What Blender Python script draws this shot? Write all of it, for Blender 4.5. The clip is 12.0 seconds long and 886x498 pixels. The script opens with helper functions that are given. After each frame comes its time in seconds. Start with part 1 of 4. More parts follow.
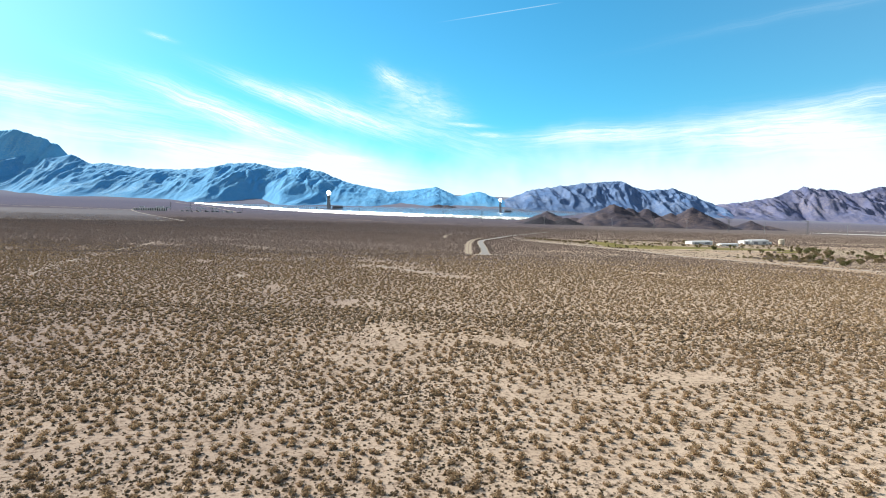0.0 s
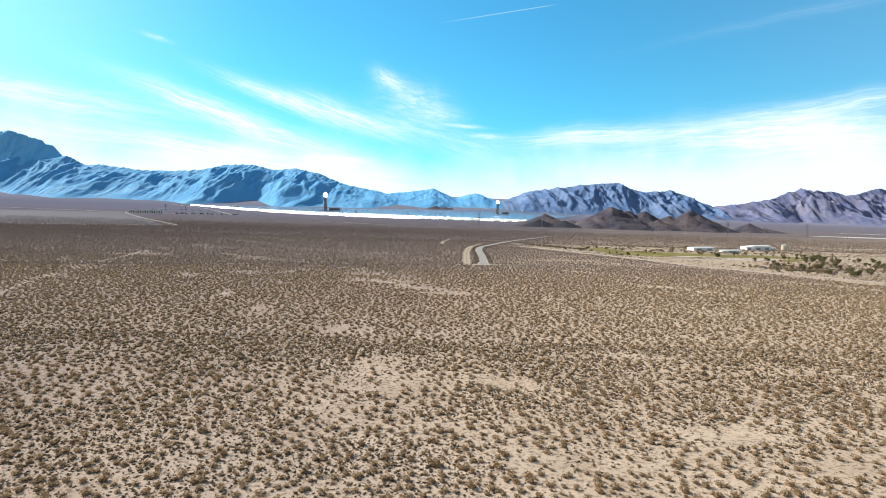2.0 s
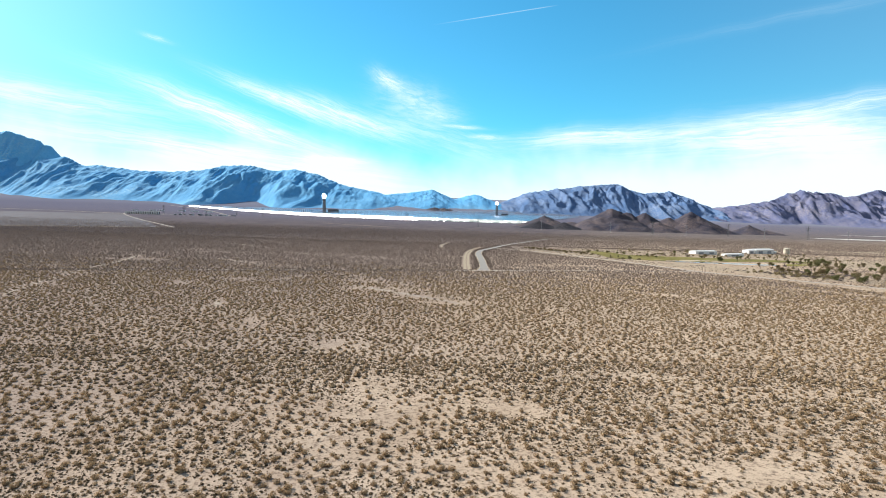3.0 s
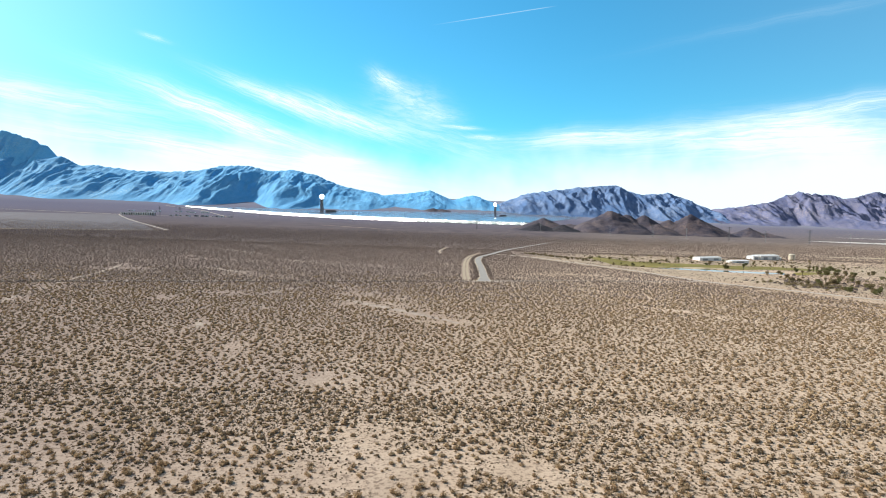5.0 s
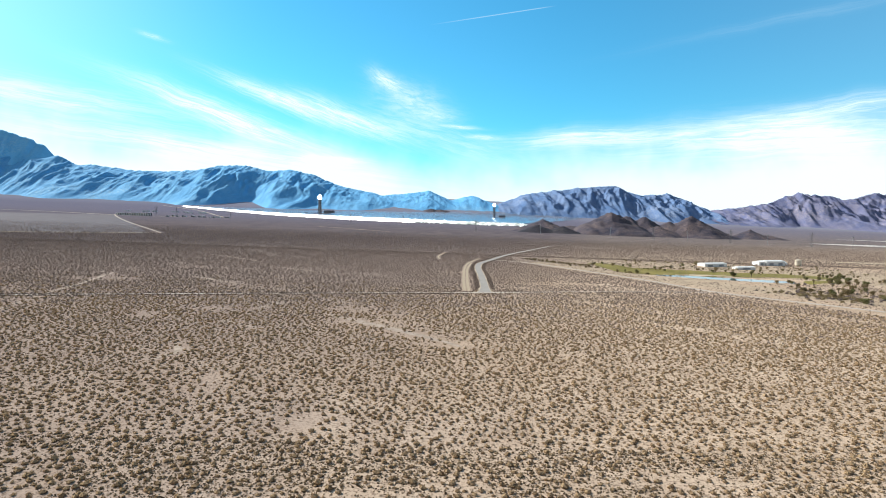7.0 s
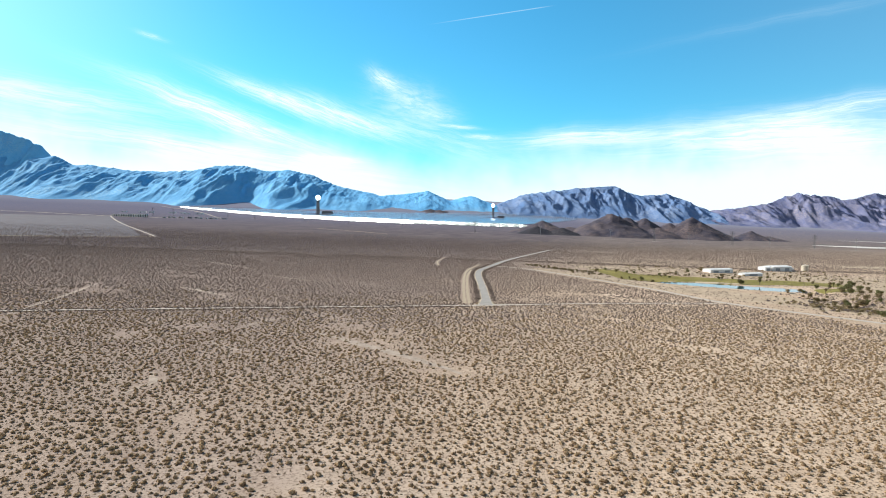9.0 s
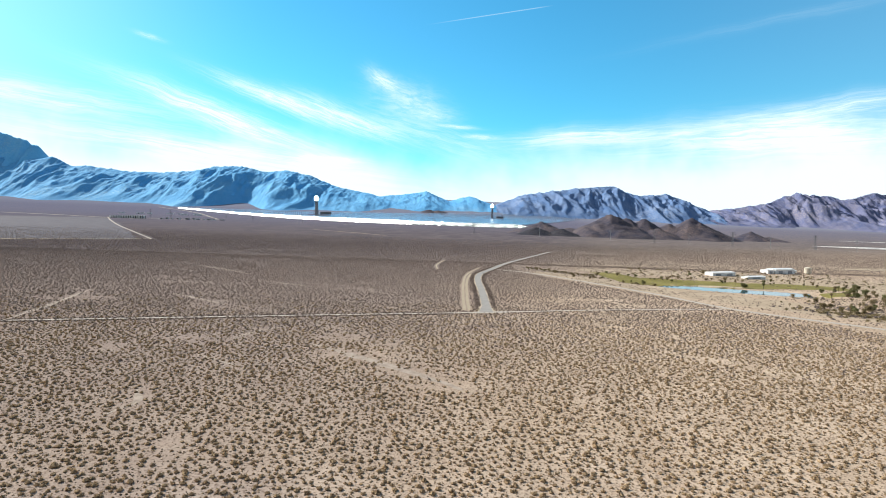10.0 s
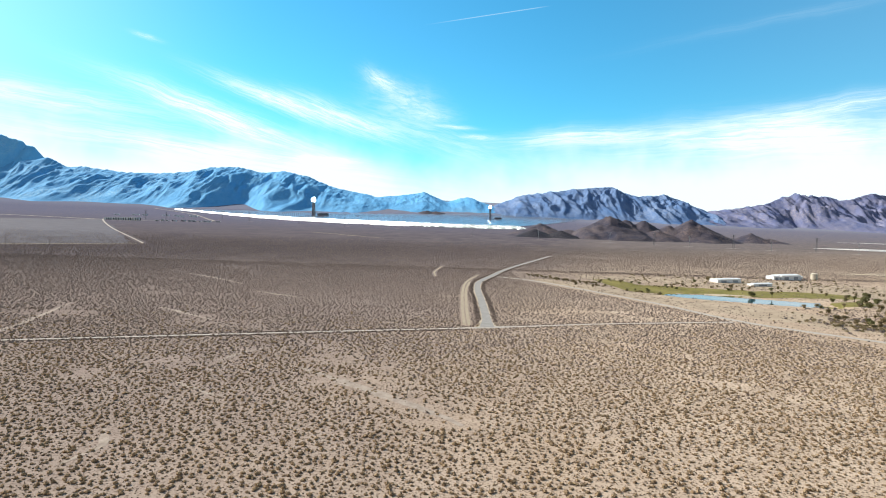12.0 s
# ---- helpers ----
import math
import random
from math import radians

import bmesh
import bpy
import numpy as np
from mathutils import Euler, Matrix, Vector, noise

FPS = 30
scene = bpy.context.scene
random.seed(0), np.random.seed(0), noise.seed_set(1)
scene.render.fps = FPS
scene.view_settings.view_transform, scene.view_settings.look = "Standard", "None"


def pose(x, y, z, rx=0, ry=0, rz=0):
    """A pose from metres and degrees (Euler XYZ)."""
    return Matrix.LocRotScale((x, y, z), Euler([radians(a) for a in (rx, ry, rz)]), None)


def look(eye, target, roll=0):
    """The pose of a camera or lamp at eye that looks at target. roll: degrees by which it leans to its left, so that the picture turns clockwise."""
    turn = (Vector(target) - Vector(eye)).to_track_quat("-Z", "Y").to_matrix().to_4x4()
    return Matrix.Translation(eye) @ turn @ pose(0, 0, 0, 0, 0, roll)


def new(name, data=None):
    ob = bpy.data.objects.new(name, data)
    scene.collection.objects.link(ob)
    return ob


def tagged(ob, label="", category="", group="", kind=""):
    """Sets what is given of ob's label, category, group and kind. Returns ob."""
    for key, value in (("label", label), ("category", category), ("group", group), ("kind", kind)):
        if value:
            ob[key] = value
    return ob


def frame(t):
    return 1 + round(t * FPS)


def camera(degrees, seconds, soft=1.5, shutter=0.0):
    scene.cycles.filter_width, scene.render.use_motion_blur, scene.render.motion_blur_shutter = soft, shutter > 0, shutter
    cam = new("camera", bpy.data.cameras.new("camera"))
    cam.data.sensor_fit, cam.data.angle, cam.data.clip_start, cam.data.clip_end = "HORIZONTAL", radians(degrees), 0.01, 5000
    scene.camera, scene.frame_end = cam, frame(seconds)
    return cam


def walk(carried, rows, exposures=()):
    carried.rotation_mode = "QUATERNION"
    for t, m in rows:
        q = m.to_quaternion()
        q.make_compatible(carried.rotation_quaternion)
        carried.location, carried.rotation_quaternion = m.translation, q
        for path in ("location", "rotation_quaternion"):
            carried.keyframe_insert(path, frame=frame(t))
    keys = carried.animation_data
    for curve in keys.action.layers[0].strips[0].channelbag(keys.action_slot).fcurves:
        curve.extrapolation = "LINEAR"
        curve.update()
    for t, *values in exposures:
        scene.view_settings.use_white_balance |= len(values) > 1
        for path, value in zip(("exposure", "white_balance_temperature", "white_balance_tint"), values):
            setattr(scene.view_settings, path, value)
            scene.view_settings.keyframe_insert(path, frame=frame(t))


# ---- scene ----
# ---------- camera ----------
cam = camera(74.1, 12.0, soft=1.0)
METRES, EYE, TILT, LEAN, TURN = 100.0, 28.8, -2.6, 0.0, 0.0
ROWS = [
    (0.0, 0.0, 0.0, 0.0, -0.0, 0.0, -0.0),
    (0.5, -0.0005, 0.0327, 0.0118, -0.07, 0.01, 0.02),
    (1.0, -0.0013, 0.0669, 0.0277, -0.15, 0.03, 0.02),
    (1.5, -0.0019, 0.1021, 0.0436, -0.22, 0.07, 0.0),
    (2.0, -0.0024, 0.1385, 0.0589, -0.28, 0.11, 0.0),
    (2.5, -0.0033, 0.1756, 0.0739, -0.32, 0.15, -0.02),
    (3.0, -0.004, 0.2133, 0.0887, -0.37, 0.19, -0.04),
    (5.0, -0.0067, 0.3683, 0.1481, -0.56, 0.22, -0.16),
    (5.5, -0.0074, 0.4079, 0.1636, -0.6, 0.21, -0.19),
    (6.0, -0.0079, 0.4476, 0.1792, -0.64, 0.2, -0.2),
    (6.5, -0.0087, 0.4871, 0.1949, -0.68, 0.2, -0.24),
    (7.0, -0.009, 0.5269, 0.2105, -0.7, 0.19, -0.26),
    (9.0, -0.0098, 0.6866, 0.2741, -0.82, 0.16, -0.23),
    (9.5, -0.0098, 0.7268, 0.2906, -0.87, 0.16, -0.19),
    (10.0, -0.0098, 0.7671, 0.3069, -0.93, 0.17, -0.15),
    (10.5, -0.0104, 0.8076, 0.3231, -0.98, 0.16, -0.14),
    (11.0, -0.0106, 0.8477, 0.3394, -1.03, 0.16, -0.12),
    (11.5, -0.0107, 0.8879, 0.355, -1.08, 0.18, -0.09),
    (12.0, -0.0114, 0.9285, 0.3707, -1.14, 0.19, -0.09),
]
walk(cam, [(t, pose(0, 0, EYE, TILT, LEAN, TURN) @ pose(METRES * x, METRES * y, METRES * z, 90 + pitch, roll, yaw)) for t, x, y, z, yaw, pitch, roll in ROWS], exposures=((0.0, 0.5, 6380.0, 9.5), (12.0, 0.5, 6380.0, 9.5)))

# ---------- light ----------
SUN_AZ, SUN_EL = 54.0, 33.0   # degrees to the left of straight ahead, and above the horizon
sun = new("sun", bpy.data.lights.new("sun", "SUN"))
sun.data.energy, sun.data.angle, sun.data.color = 5.0, radians(0.55), (1.0, 0.93, 0.82)
sun_dir = Vector((-math.sin(radians(SUN_AZ)) * math.cos(radians(SUN_EL)), math.cos(radians(SUN_AZ)) * math.cos(radians(SUN_EL)), math.sin(radians(SUN_EL))))
sun.matrix_world = look((0, 0, 500), Vector((0, 0, 500)) - sun_dir)


class Nodes:
    """A short hand for node trees."""

    def __init__(self, tree):
        self.tree = tree
        tree.nodes.clear()

    def add(self, kind, ins=None, operation="", use_clamp=False, data_type="", blend_type="", interpolation_type="", feature="", voronoi_dimensions=""):
        n = self.tree.nodes.new(kind)
        if operation:
            n.operation = operation
        if use_clamp:
            n.use_clamp = True
        if data_type:
            n.data_type = data_type
        if blend_type:
            n.blend_type = blend_type
        if interpolation_type:
            n.interpolation_type = interpolation_type
        if voronoi_dimensions:
            n.voronoi_dimensions = voronoi_dimensions
        if feature:
            n.feature = feature
        for k, v in (ins or {}).items():
            self.put(n.inputs[k], v)
        return n

    def put(self, socket, v):
        if isinstance(v, bpy.types.NodeSocket):
            self.tree.links.new(v, socket)
        else:
            socket.default_value = v

    def math(self, op, a, b=None, c=None, clamp=False):
        n = self.add("ShaderNodeMath", operation=op, use_clamp=clamp)
        for i, v in enumerate((a, b, c)):
            if v is not None:
                self.put(n.inputs[i], v)
        return n.outputs[0]

    def noise(self, vec, scale, detail=4.0, rough=0.55, distortion=0.0):
        n = self.add("ShaderNodeTexNoise", {"Scale": scale, "Detail": detail, "Roughness": rough, "Distortion": distortion})
        if vec is not None:
            self.put(n.inputs["Vector"], vec)
        return n.outputs["Fac"]

    def ramp(self, fac, stops):
        n = self.add("ShaderNodeValToRGB", {"Fac": fac})
        e = n.color_ramp.elements
        while len(e) < len(stops):
            e.new(0.5)
        for el, (p, c) in zip(e, stops):
            el.position, el.color = p, (*c, 1) if len(c) == 3 else c
        return n.outputs["Color"]

    def span(self, v, lo, hi, a=0.0, b=1.0):
        n = self.add("ShaderNodeMapRange", {"Value": v, "From Min": lo, "From Max": hi, "To Min": a, "To Max": b}, interpolation_type="SMOOTHSTEP")
        return n.outputs["Result"]

    def mix(self, fac, a, b):
        n = self.add("ShaderNodeMix", data_type="RGBA")
        self.put(n.inputs["Factor"], fac)
        self.put(n.inputs[6], (*a, 1) if isinstance(a, tuple) and len(a) == 3 else a)
        self.put(n.inputs[7], (*b, 1) if isinstance(b, tuple) and len(b) == 3 else b)
        return n.outputs[2]


world = bpy.data.worlds.new("sky")
scene.world = world
world.use_nodes = True
w = Nodes(world.node_tree)
sky = w.add("ShaderNodeTexSky")
sky.sky_type, sky.sun_disc, sky.sun_elevation, sky.sun_rotation = "NISHITA", False, radians(SUN_EL), radians(-SUN_AZ)
sky.altitude, sky.air_density, sky.dust_density, sky.ozone_density = 800.0, 1.0, 0.6, 2.0
way = w.add("ShaderNodeTexCoord").outputs["Generated"]
sep = w.add("ShaderNodeSeparateXYZ", {"Vector": way})
deep = w.math("MAXIMUM", w.math("ABSOLUTE", sep.outputs["Y"]), 0.12)
su, sv = w.math("DIVIDE", sep.outputs["X"], deep), w.math("DIVIDE", sep.outputs["Z"], deep)
flat_uv = w.add("ShaderNodeCombineXYZ", {"X": su, "Y": sv}).outputs[0]
warp = w.noise(flat_uv, 5.0, 4.0)
warp2 = w.noise(w.add("ShaderNodeVectorMath", {0: flat_uv, 1: (7.3, 2.1, 0.0)}, operation="ADD").outputs[0], 6.0, 4.0)
cu = w.math("ADD", su, w.math("MULTIPLY", w.math("SUBTRACT", warp, 0.5), 0.05))
cv = w.math("ADD", sv, w.math("MULTIPLY", w.math("SUBTRACT", warp2, 0.5), 0.022))


def wisp(u, v, half_length, half_width, degrees, weight, streak=0.62):
    """A cirrus streak: a soft ellipse in the sky, combed lengthwise."""
    c, s = math.cos(radians(degrees)), math.sin(radians(degrees))
    du, dv = w.math("SUBTRACT", cu, u), w.math("SUBTRACT", cv, v)
    a = w.math("ADD", w.math("MULTIPLY", du, c / half_length), w.math("MULTIPLY", dv, s / half_length))
    b = w.math("ADD", w.math("MULTIPLY", du, -s / half_width), w.math("MULTIPLY", dv, c / half_width))
    r = w.math("ADD", w.math("MULTIPLY", a, a), w.math("MULTIPLY", b, b))
    body = w.math("EXPONENT", w.math("MULTIPLY", r, -1.0))
    comb = w.noise(w.add("ShaderNodeCombineXYZ", {"X": w.math("MULTIPLY", a, 1.1), "Y": w.math("MULTIPLY", b, 2.0), "Z": u * 9.0}).outputs[0], 1.7, 7.0, 0.68, 0.6)
    return w.math("MULTIPLY", body, w.math("MULTIPLY", weight, w.span(comb, 0.36, 0.64, 1.0 - streak, 1.0)))


cloud = None
for args in ((-0.36, 0.183, 0.15, 0.018, -20, 1.25), (-0.265, 0.208, 0.10, 0.012, -22, 1.0), (-0.15, 0.178, 0.09, 0.016, -20, 0.95),
             (-0.085, 0.243, 0.026, 0.012, -28, 0.85), (-0.045, 0.208, 0.05, 0.026, -14, 0.6), (0.0, 0.185, 0.035, 0.012, -6, 0.5), (-0.68, 0.215, 0.22, 0.022, -9, 0.75),
             (-0.40, 0.125, 0.28, 0.022, -9, 0.7), (0.04, 0.165, 0.03, 0.003, -4, 0.8), (0.08, 0.148, 0.025, 0.004, -3, 0.7),
             (-0.47, 0.311, 0.022, 0.004, -18, 0.5), (0.70, 0.205, 0.20, 0.016, 9, 0.7), (0.62, 0.355, 0.22, 0.008, 12, 0.09),
             (0.27, 0.150, 0.13, 0.014, 4, 0.9), (0.58, 0.155, 0.22, 0.030, 3, 1.0), (-0.02, 0.155, 0.12, 0.022, -16, 0.45),
             (-0.17, 0.107, 0.05, 0.006, -5, 0.7)):
    one = wisp(*args)
    cloud = one if cloud is None else w.math("ADD", cloud, one)
# a white veil that thickens down to the horizon
veil_top = w.math("ADD", w.math("ADD", 0.088, w.math("MULTIPLY", w.math("ABSOLUTE", su), 0.085)), w.math("MULTIPLY", w.math("SUBTRACT", warp, 0.5), 0.14))
veil = w.add("ShaderNodeMapRange", {"Value": sv, "From Min": w.math("ADD", veil_top, 0.06), "From Max": w.math("SUBTRACT", veil_top, 0.06), "To Min": 0.0, "To Max": 1.0}, interpolation_type="SMOOTHSTEP").outputs["Result"]
cloud = w.math("ADD", cloud, w.math("MULTIPLY", veil, 0.95))
cloud = w.math("ADD", cloud, w.math("MULTIPLY", w.span(su, -0.25, -0.9), 0.28))
cloud = w.math("ADD", cloud, w.math("MULTIPLY", w.span(su, 0.15, 0.9), 0.07))
# the thin trail of an aeroplane
trail_d = w.math("SUBTRACT", sv, w.math("ADD", 0.336, w.math("MULTIPLY", su, 0.159)))
trail = w.math("EXPONENT", w.math("MULTIPLY", w.math("MULTIPLY", trail_d, trail_d), -1800000.0))
trail = w.math("MULTIPLY", trail, w.math("MULTIPLY", w.span(su, -0.02, 0.08), w.span(su, 0.205, 0.165)))
cloud = w.math("ADD", cloud, w.math("MULTIPLY", trail, 0.3))
front = w.span(sep.outputs["Z"], -0.02, 0.0)
cloud = w.math("MULTIPLY", w.math("MINIMUM", cloud, 1.0), front)
air = w.add("ShaderNodeMix", {"Factor": 1.0}, data_type="RGBA", blend_type="MULTIPLY")
w.put(air.inputs[0], 1.0)
w.put(air.inputs[6], sky.outputs[0])
# deep cyan on the sun's side, plainer and dimmer behind
w.put(air.inputs[7], w.mix(w.span(sep.outputs["Y"], -0.1, 0.75), (0.60, 0.53, 0.45), (0.38, 1.18, 1.29)))
tone = w.mix(cloud, air.outputs[2], (7.4, 8.6, 9.0))
back = w.add("ShaderNodeBackground", {"Color": tone, "Strength": 0.096})
w.add("ShaderNodeOutputWorld", {"Surface": back.outputs[0]})


# ---------- materials ----------
def material(name):
    m = bpy.data.materials.new(name)
    m.use_nodes = True
    return m, Nodes(m.node_tree)


def finish(n, color, rough=0.9, bump=None, strength=0.3, distance=0.1, **more):
    b = n.add("ShaderNodeBsdfPrincipled", {"Roughness": rough, **more})
    n.put(b.inputs["Base Color"], (*color, 1) if isinstance(color, tuple) and len(color) == 3 else color)
    if bump is not None:
        n.put(b.inputs["Normal"], n.add("ShaderNodeBump", {"Height": bump, "Strength": strength, "Distance": distance}).outputs[0])
    n.add("ShaderNodeOutputMaterial", {"Surface": b.outputs[0]})
    return b


def place(n):
    return n.add("ShaderNodeTexCoord").outputs["Object"]


def simple(name, dark, light, scale=1.0, rough=0.8, bump=0.2, **more):
    m, n = material(name)
    p = place(n)
    big, fine = n.noise(p, scale, 5.0), n.noise(p, scale * 9.0, 3.0)
    fac = n.math("ADD", n.math("MULTIPLY", big, 0.65), n.math("MULTIPLY", fine, 0.35))
    finish(n, n.ramp(fac, ((0.32, dark), (0.68, light))), rough, fine, bump, 0.05, **{"Specular IOR Level": 0.5 if rough < 0.84 else 0.05, **more})
    return m


def ground_material():
    m, n = material("desert_sand")
    p = place(n)
    spread, middle, fine = n.noise(p, 0.006, 4.0), n.noise(p, 0.07, 5.0), n.noise(p, 1.3, 5.0, 0.65)
    sand = n.ramp(middle, ((0.3, (0.49, 0.372, 0.275)), (0.7, (0.655, 0.512, 0.388))))
    stony = n.ramp(spread, ((0.42, (0.0, 0.0, 0.0)), (0.62, (1.0, 1.0, 1.0))))
    sand = n.mix(n.math("MULTIPLY", stony, 0.35), sand, (0.42, 0.305, 0.215))
    # dark varnished gravel, more of it away from the golf course side
    px = n.add("ShaderNodeSeparateXYZ", {"Vector": p}).outputs["X"]
    py = n.add("ShaderNodeSeparateXYZ", {"Vector": p}).outputs["Y"]
    lean = n.math("SUBTRACT", px, n.math("MULTIPLY", n.math("MAXIMUM", n.math("SUBTRACT", py, 150.0), 0.0), 0.28))
    varnish = n.span(n.math("ADD", lean, n.math("MULTIPLY", n.math("SUBTRACT", n.noise(p, 0.012, 5.0), 0.5), 240.0)), 60.0, -140.0)
    sand = n.mix(n.math("MULTIPLY", varnish, 0.56), sand, (0.185, 0.152, 0.165))
    pebble = n.span(n.noise(p, 4.2, 3.0, 0.6), 0.55, 0.66)
    sand = n.mix(n.math("MULTIPLY", pebble, 0.4), sand, (0.15, 0.11, 0.085))
    # gravel and dry litter
    grit = n.span(fine, 0.50, 0.62)
    sand = n.mix(n.math("MULTIPLY", grit, 0.68), sand, (0.15, 0.105, 0.078))
    # far out, scrub too small and dense to stand alone, its shade in the colour
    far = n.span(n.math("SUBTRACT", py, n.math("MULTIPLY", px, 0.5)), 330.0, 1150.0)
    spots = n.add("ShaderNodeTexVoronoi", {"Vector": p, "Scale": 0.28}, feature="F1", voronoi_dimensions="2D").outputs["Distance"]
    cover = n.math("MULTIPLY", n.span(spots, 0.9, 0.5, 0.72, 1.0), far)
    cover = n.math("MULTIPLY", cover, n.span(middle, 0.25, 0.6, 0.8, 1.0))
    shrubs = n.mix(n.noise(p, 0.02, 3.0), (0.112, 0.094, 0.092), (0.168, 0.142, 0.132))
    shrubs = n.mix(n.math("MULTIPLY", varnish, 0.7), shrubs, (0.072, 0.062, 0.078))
    turned = n.add("ShaderNodeMapping", {"Vector": p, "Rotation": (0.0, 0.0, radians(38))}).outputs[0]
    wide = n.add("ShaderNodeMapping", {"Vector": turned, "Scale": (0.003, 0.014, 1.0)}).outputs[0]
    bands = n.span(n.noise(wide, 1.0, 6.0, 0.65), 0.35, 0.68)
    shrubs = n.mix(n.math("MULTIPLY", bands, 0.5), shrubs, (0.205, 0.17, 0.165))
    # distance haze painted on the fans below the mountains as grey-violet
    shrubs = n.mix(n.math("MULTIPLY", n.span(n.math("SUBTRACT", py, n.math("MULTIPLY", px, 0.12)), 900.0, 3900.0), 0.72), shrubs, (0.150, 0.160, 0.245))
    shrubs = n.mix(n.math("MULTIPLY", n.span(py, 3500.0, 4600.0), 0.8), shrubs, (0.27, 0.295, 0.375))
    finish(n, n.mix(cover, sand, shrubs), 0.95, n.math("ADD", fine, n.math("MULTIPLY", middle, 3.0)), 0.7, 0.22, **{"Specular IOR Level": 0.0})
    return m


def leaf_material(name, dark, light, clear=0.35):
    m, n = material(name)
    pick = n.add("ShaderNodeNewGeometry").outputs["Random Per Island"]
    lone = n.add("ShaderNodeObjectInfo").outputs["Random"]
    tint = n.noise(place(n), 0.15, 3.0)
    fac = n.math("ADD", n.math("MULTIPLY", pick, 0.6), n.math("ADD", n.math("MULTIPLY", tint, 0.3), n.math("MULTIPLY", lone, 0.15)))
    col = n.ramp(fac, ((0.15, dark), (0.85, light)))
    d = n.add("ShaderNodeBsdfDiffuse", {"Color": col})
    t = n.add("ShaderNodeBsdfTranslucent", {"Color": col})
    s = n.add("ShaderNodeMixShader", {0: clear, 1: d.outputs[0], 2: t.outputs[0]})
    n.add("ShaderNodeOutputMaterial", {"Surface": s.outputs[0]})
    return m


def rock_material(name, dark, light, streak, size, relief=0.3):
    m, n = material(name)
    p = place(n)
    a, b, c = n.noise(p, 1.0 / size, 6.0, 0.62), n.noise(p, 9.0 / size, 5.0, 0.65), n.noise(p, 0.25 / size, 3.0)
    col = n.ramp(n.math("ADD", n.math("MULTIPLY", a, 0.6), n.math("MULTIPLY", b, 0.4)), ((0.33, dark), (0.66, light)))
    col = n.mix(n.math("MULTIPLY", n.span(c, 0.5, 0.72), n.span(b, 0.45, 0.65)), col, streak)
    finish(n, col, 0.95, n.math("ADD", a, n.math("MULTIPLY", b, 0.5)), relief, size * 0.10, **{"Specular IOR Level": 0.1})
    return m


SAND = ground_material()
BUSH = leaf_material("creosote_leaves", (0.17, 0.115, 0.072), (0.56, 0.405, 0.245), 0.30)
# the creosote leaves again, darker, with distance haze in the colour
BUSH_HAZED = leaf_material("creosote_leaves_hazed", (0.12, 0.092, 0.083), (0.385, 0.297, 0.245), 0.3)
TUFT = leaf_material("dry_tufts", (0.075, 0.055, 0.040), (0.30, 0.225, 0.14), 0.1)
TREE_LEAF = leaf_material("tree_leaves", (0.11, 0.115, 0.055), (0.31, 0.29, 0.14))
PALM_LEAF = leaf_material("dry_tree_leaves", (0.17, 0.135, 0.075), (0.40, 0.32, 0.19))
GREY_BRUSH = leaf_material("grey_brush", (0.13, 0.105, 0.10), (0.36, 0.30, 0.28))
STEM = simple("grey_stems", (0.10, 0.08, 0.06), (0.22, 0.18, 0.14), 6.0)
BARK = simple("bark", (0.07, 0.05, 0.035), (0.16, 0.12, 0.085), 4.0)
ASPHALT = simple("sun_bleached_asphalt", (0.29, 0.27, 0.25), (0.38, 0.355, 0.33), 0.25, 0.9)
TRACK = simple("graded_dirt", (0.38, 0.33, 0.28), (0.53, 0.47, 0.41), 0.3, 0.95)
BERM = simple("pale_dirt", (0.42, 0.335, 0.24), (0.57, 0.47, 0.35), 0.4, 0.95)
RUT = simple("trodden_dirt", (0.34, 0.275, 0.195), (0.48, 0.40, 0.295), 0.4, 0.95)
WASH_SAND = simple("wash_sand", (0.27, 0.215, 0.175), (0.50, 0.41, 0.335), 0.35, 0.95)
DRYGRASS = simple("dry_grass_margin", (0.35, 0.272, 0.195), (0.51, 0.40, 0.29), 0.06, 0.95)
LAWN = simple("mown_grass", (0.14, 0.13, 0.04), (0.30, 0.25, 0.09), 0.05, 0.9)
SALT = simple("pale_lake_bed", (0.62, 0.58, 0.54), (0.78, 0.74, 0.70), 0.01, 0.95)
PANEL = simple("dark_solar_glass", (0.012, 0.016, 0.03), (0.03, 0.035, 0.055), 0.02, 0.25)
WHITE = simple("white_sheet_metal", (0.72, 0.73, 0.74), (0.82, 0.82, 0.81), 0.3, 0.5)
GREYWALL = simple("grey_cladding", (0.25, 0.27, 0.30), (0.34, 0.36, 0.38), 0.3, 0.6)
DARK = simple("dark_opening", (0.02, 0.022, 0.025), (0.05, 0.05, 0.055), 0.5, 0.7)
STEEL = simple("galvanised_steel", (0.26, 0.27, 0.28), (0.38, 0.39, 0.40), 0.5, 0.5, Metallic=0.6)
DARKSTEEL = simple("weathered_steel", (0.10, 0.10, 0.11), (0.18, 0.18, 0.19), 0.5, 0.6)
CREAM = simple("cream_tank_paint", (0.60, 0.53, 0.42), (0.70, 0.63, 0.51), 0.4, 0.5)
CONCRETE = simple("concrete", (0.34, 0.33, 0.31), (0.46, 0.45, 0.42), 0.2, 0.85)
# distance haze of the western range put into its base colour as blue
ROCK_HAZE_BLUE = rock_material("limestone_haze_blue", (0.105, 0.385, 0.72), (0.185, 0.475, 0.77), (0.35, 0.60, 0.80), 130.0, 0.5)
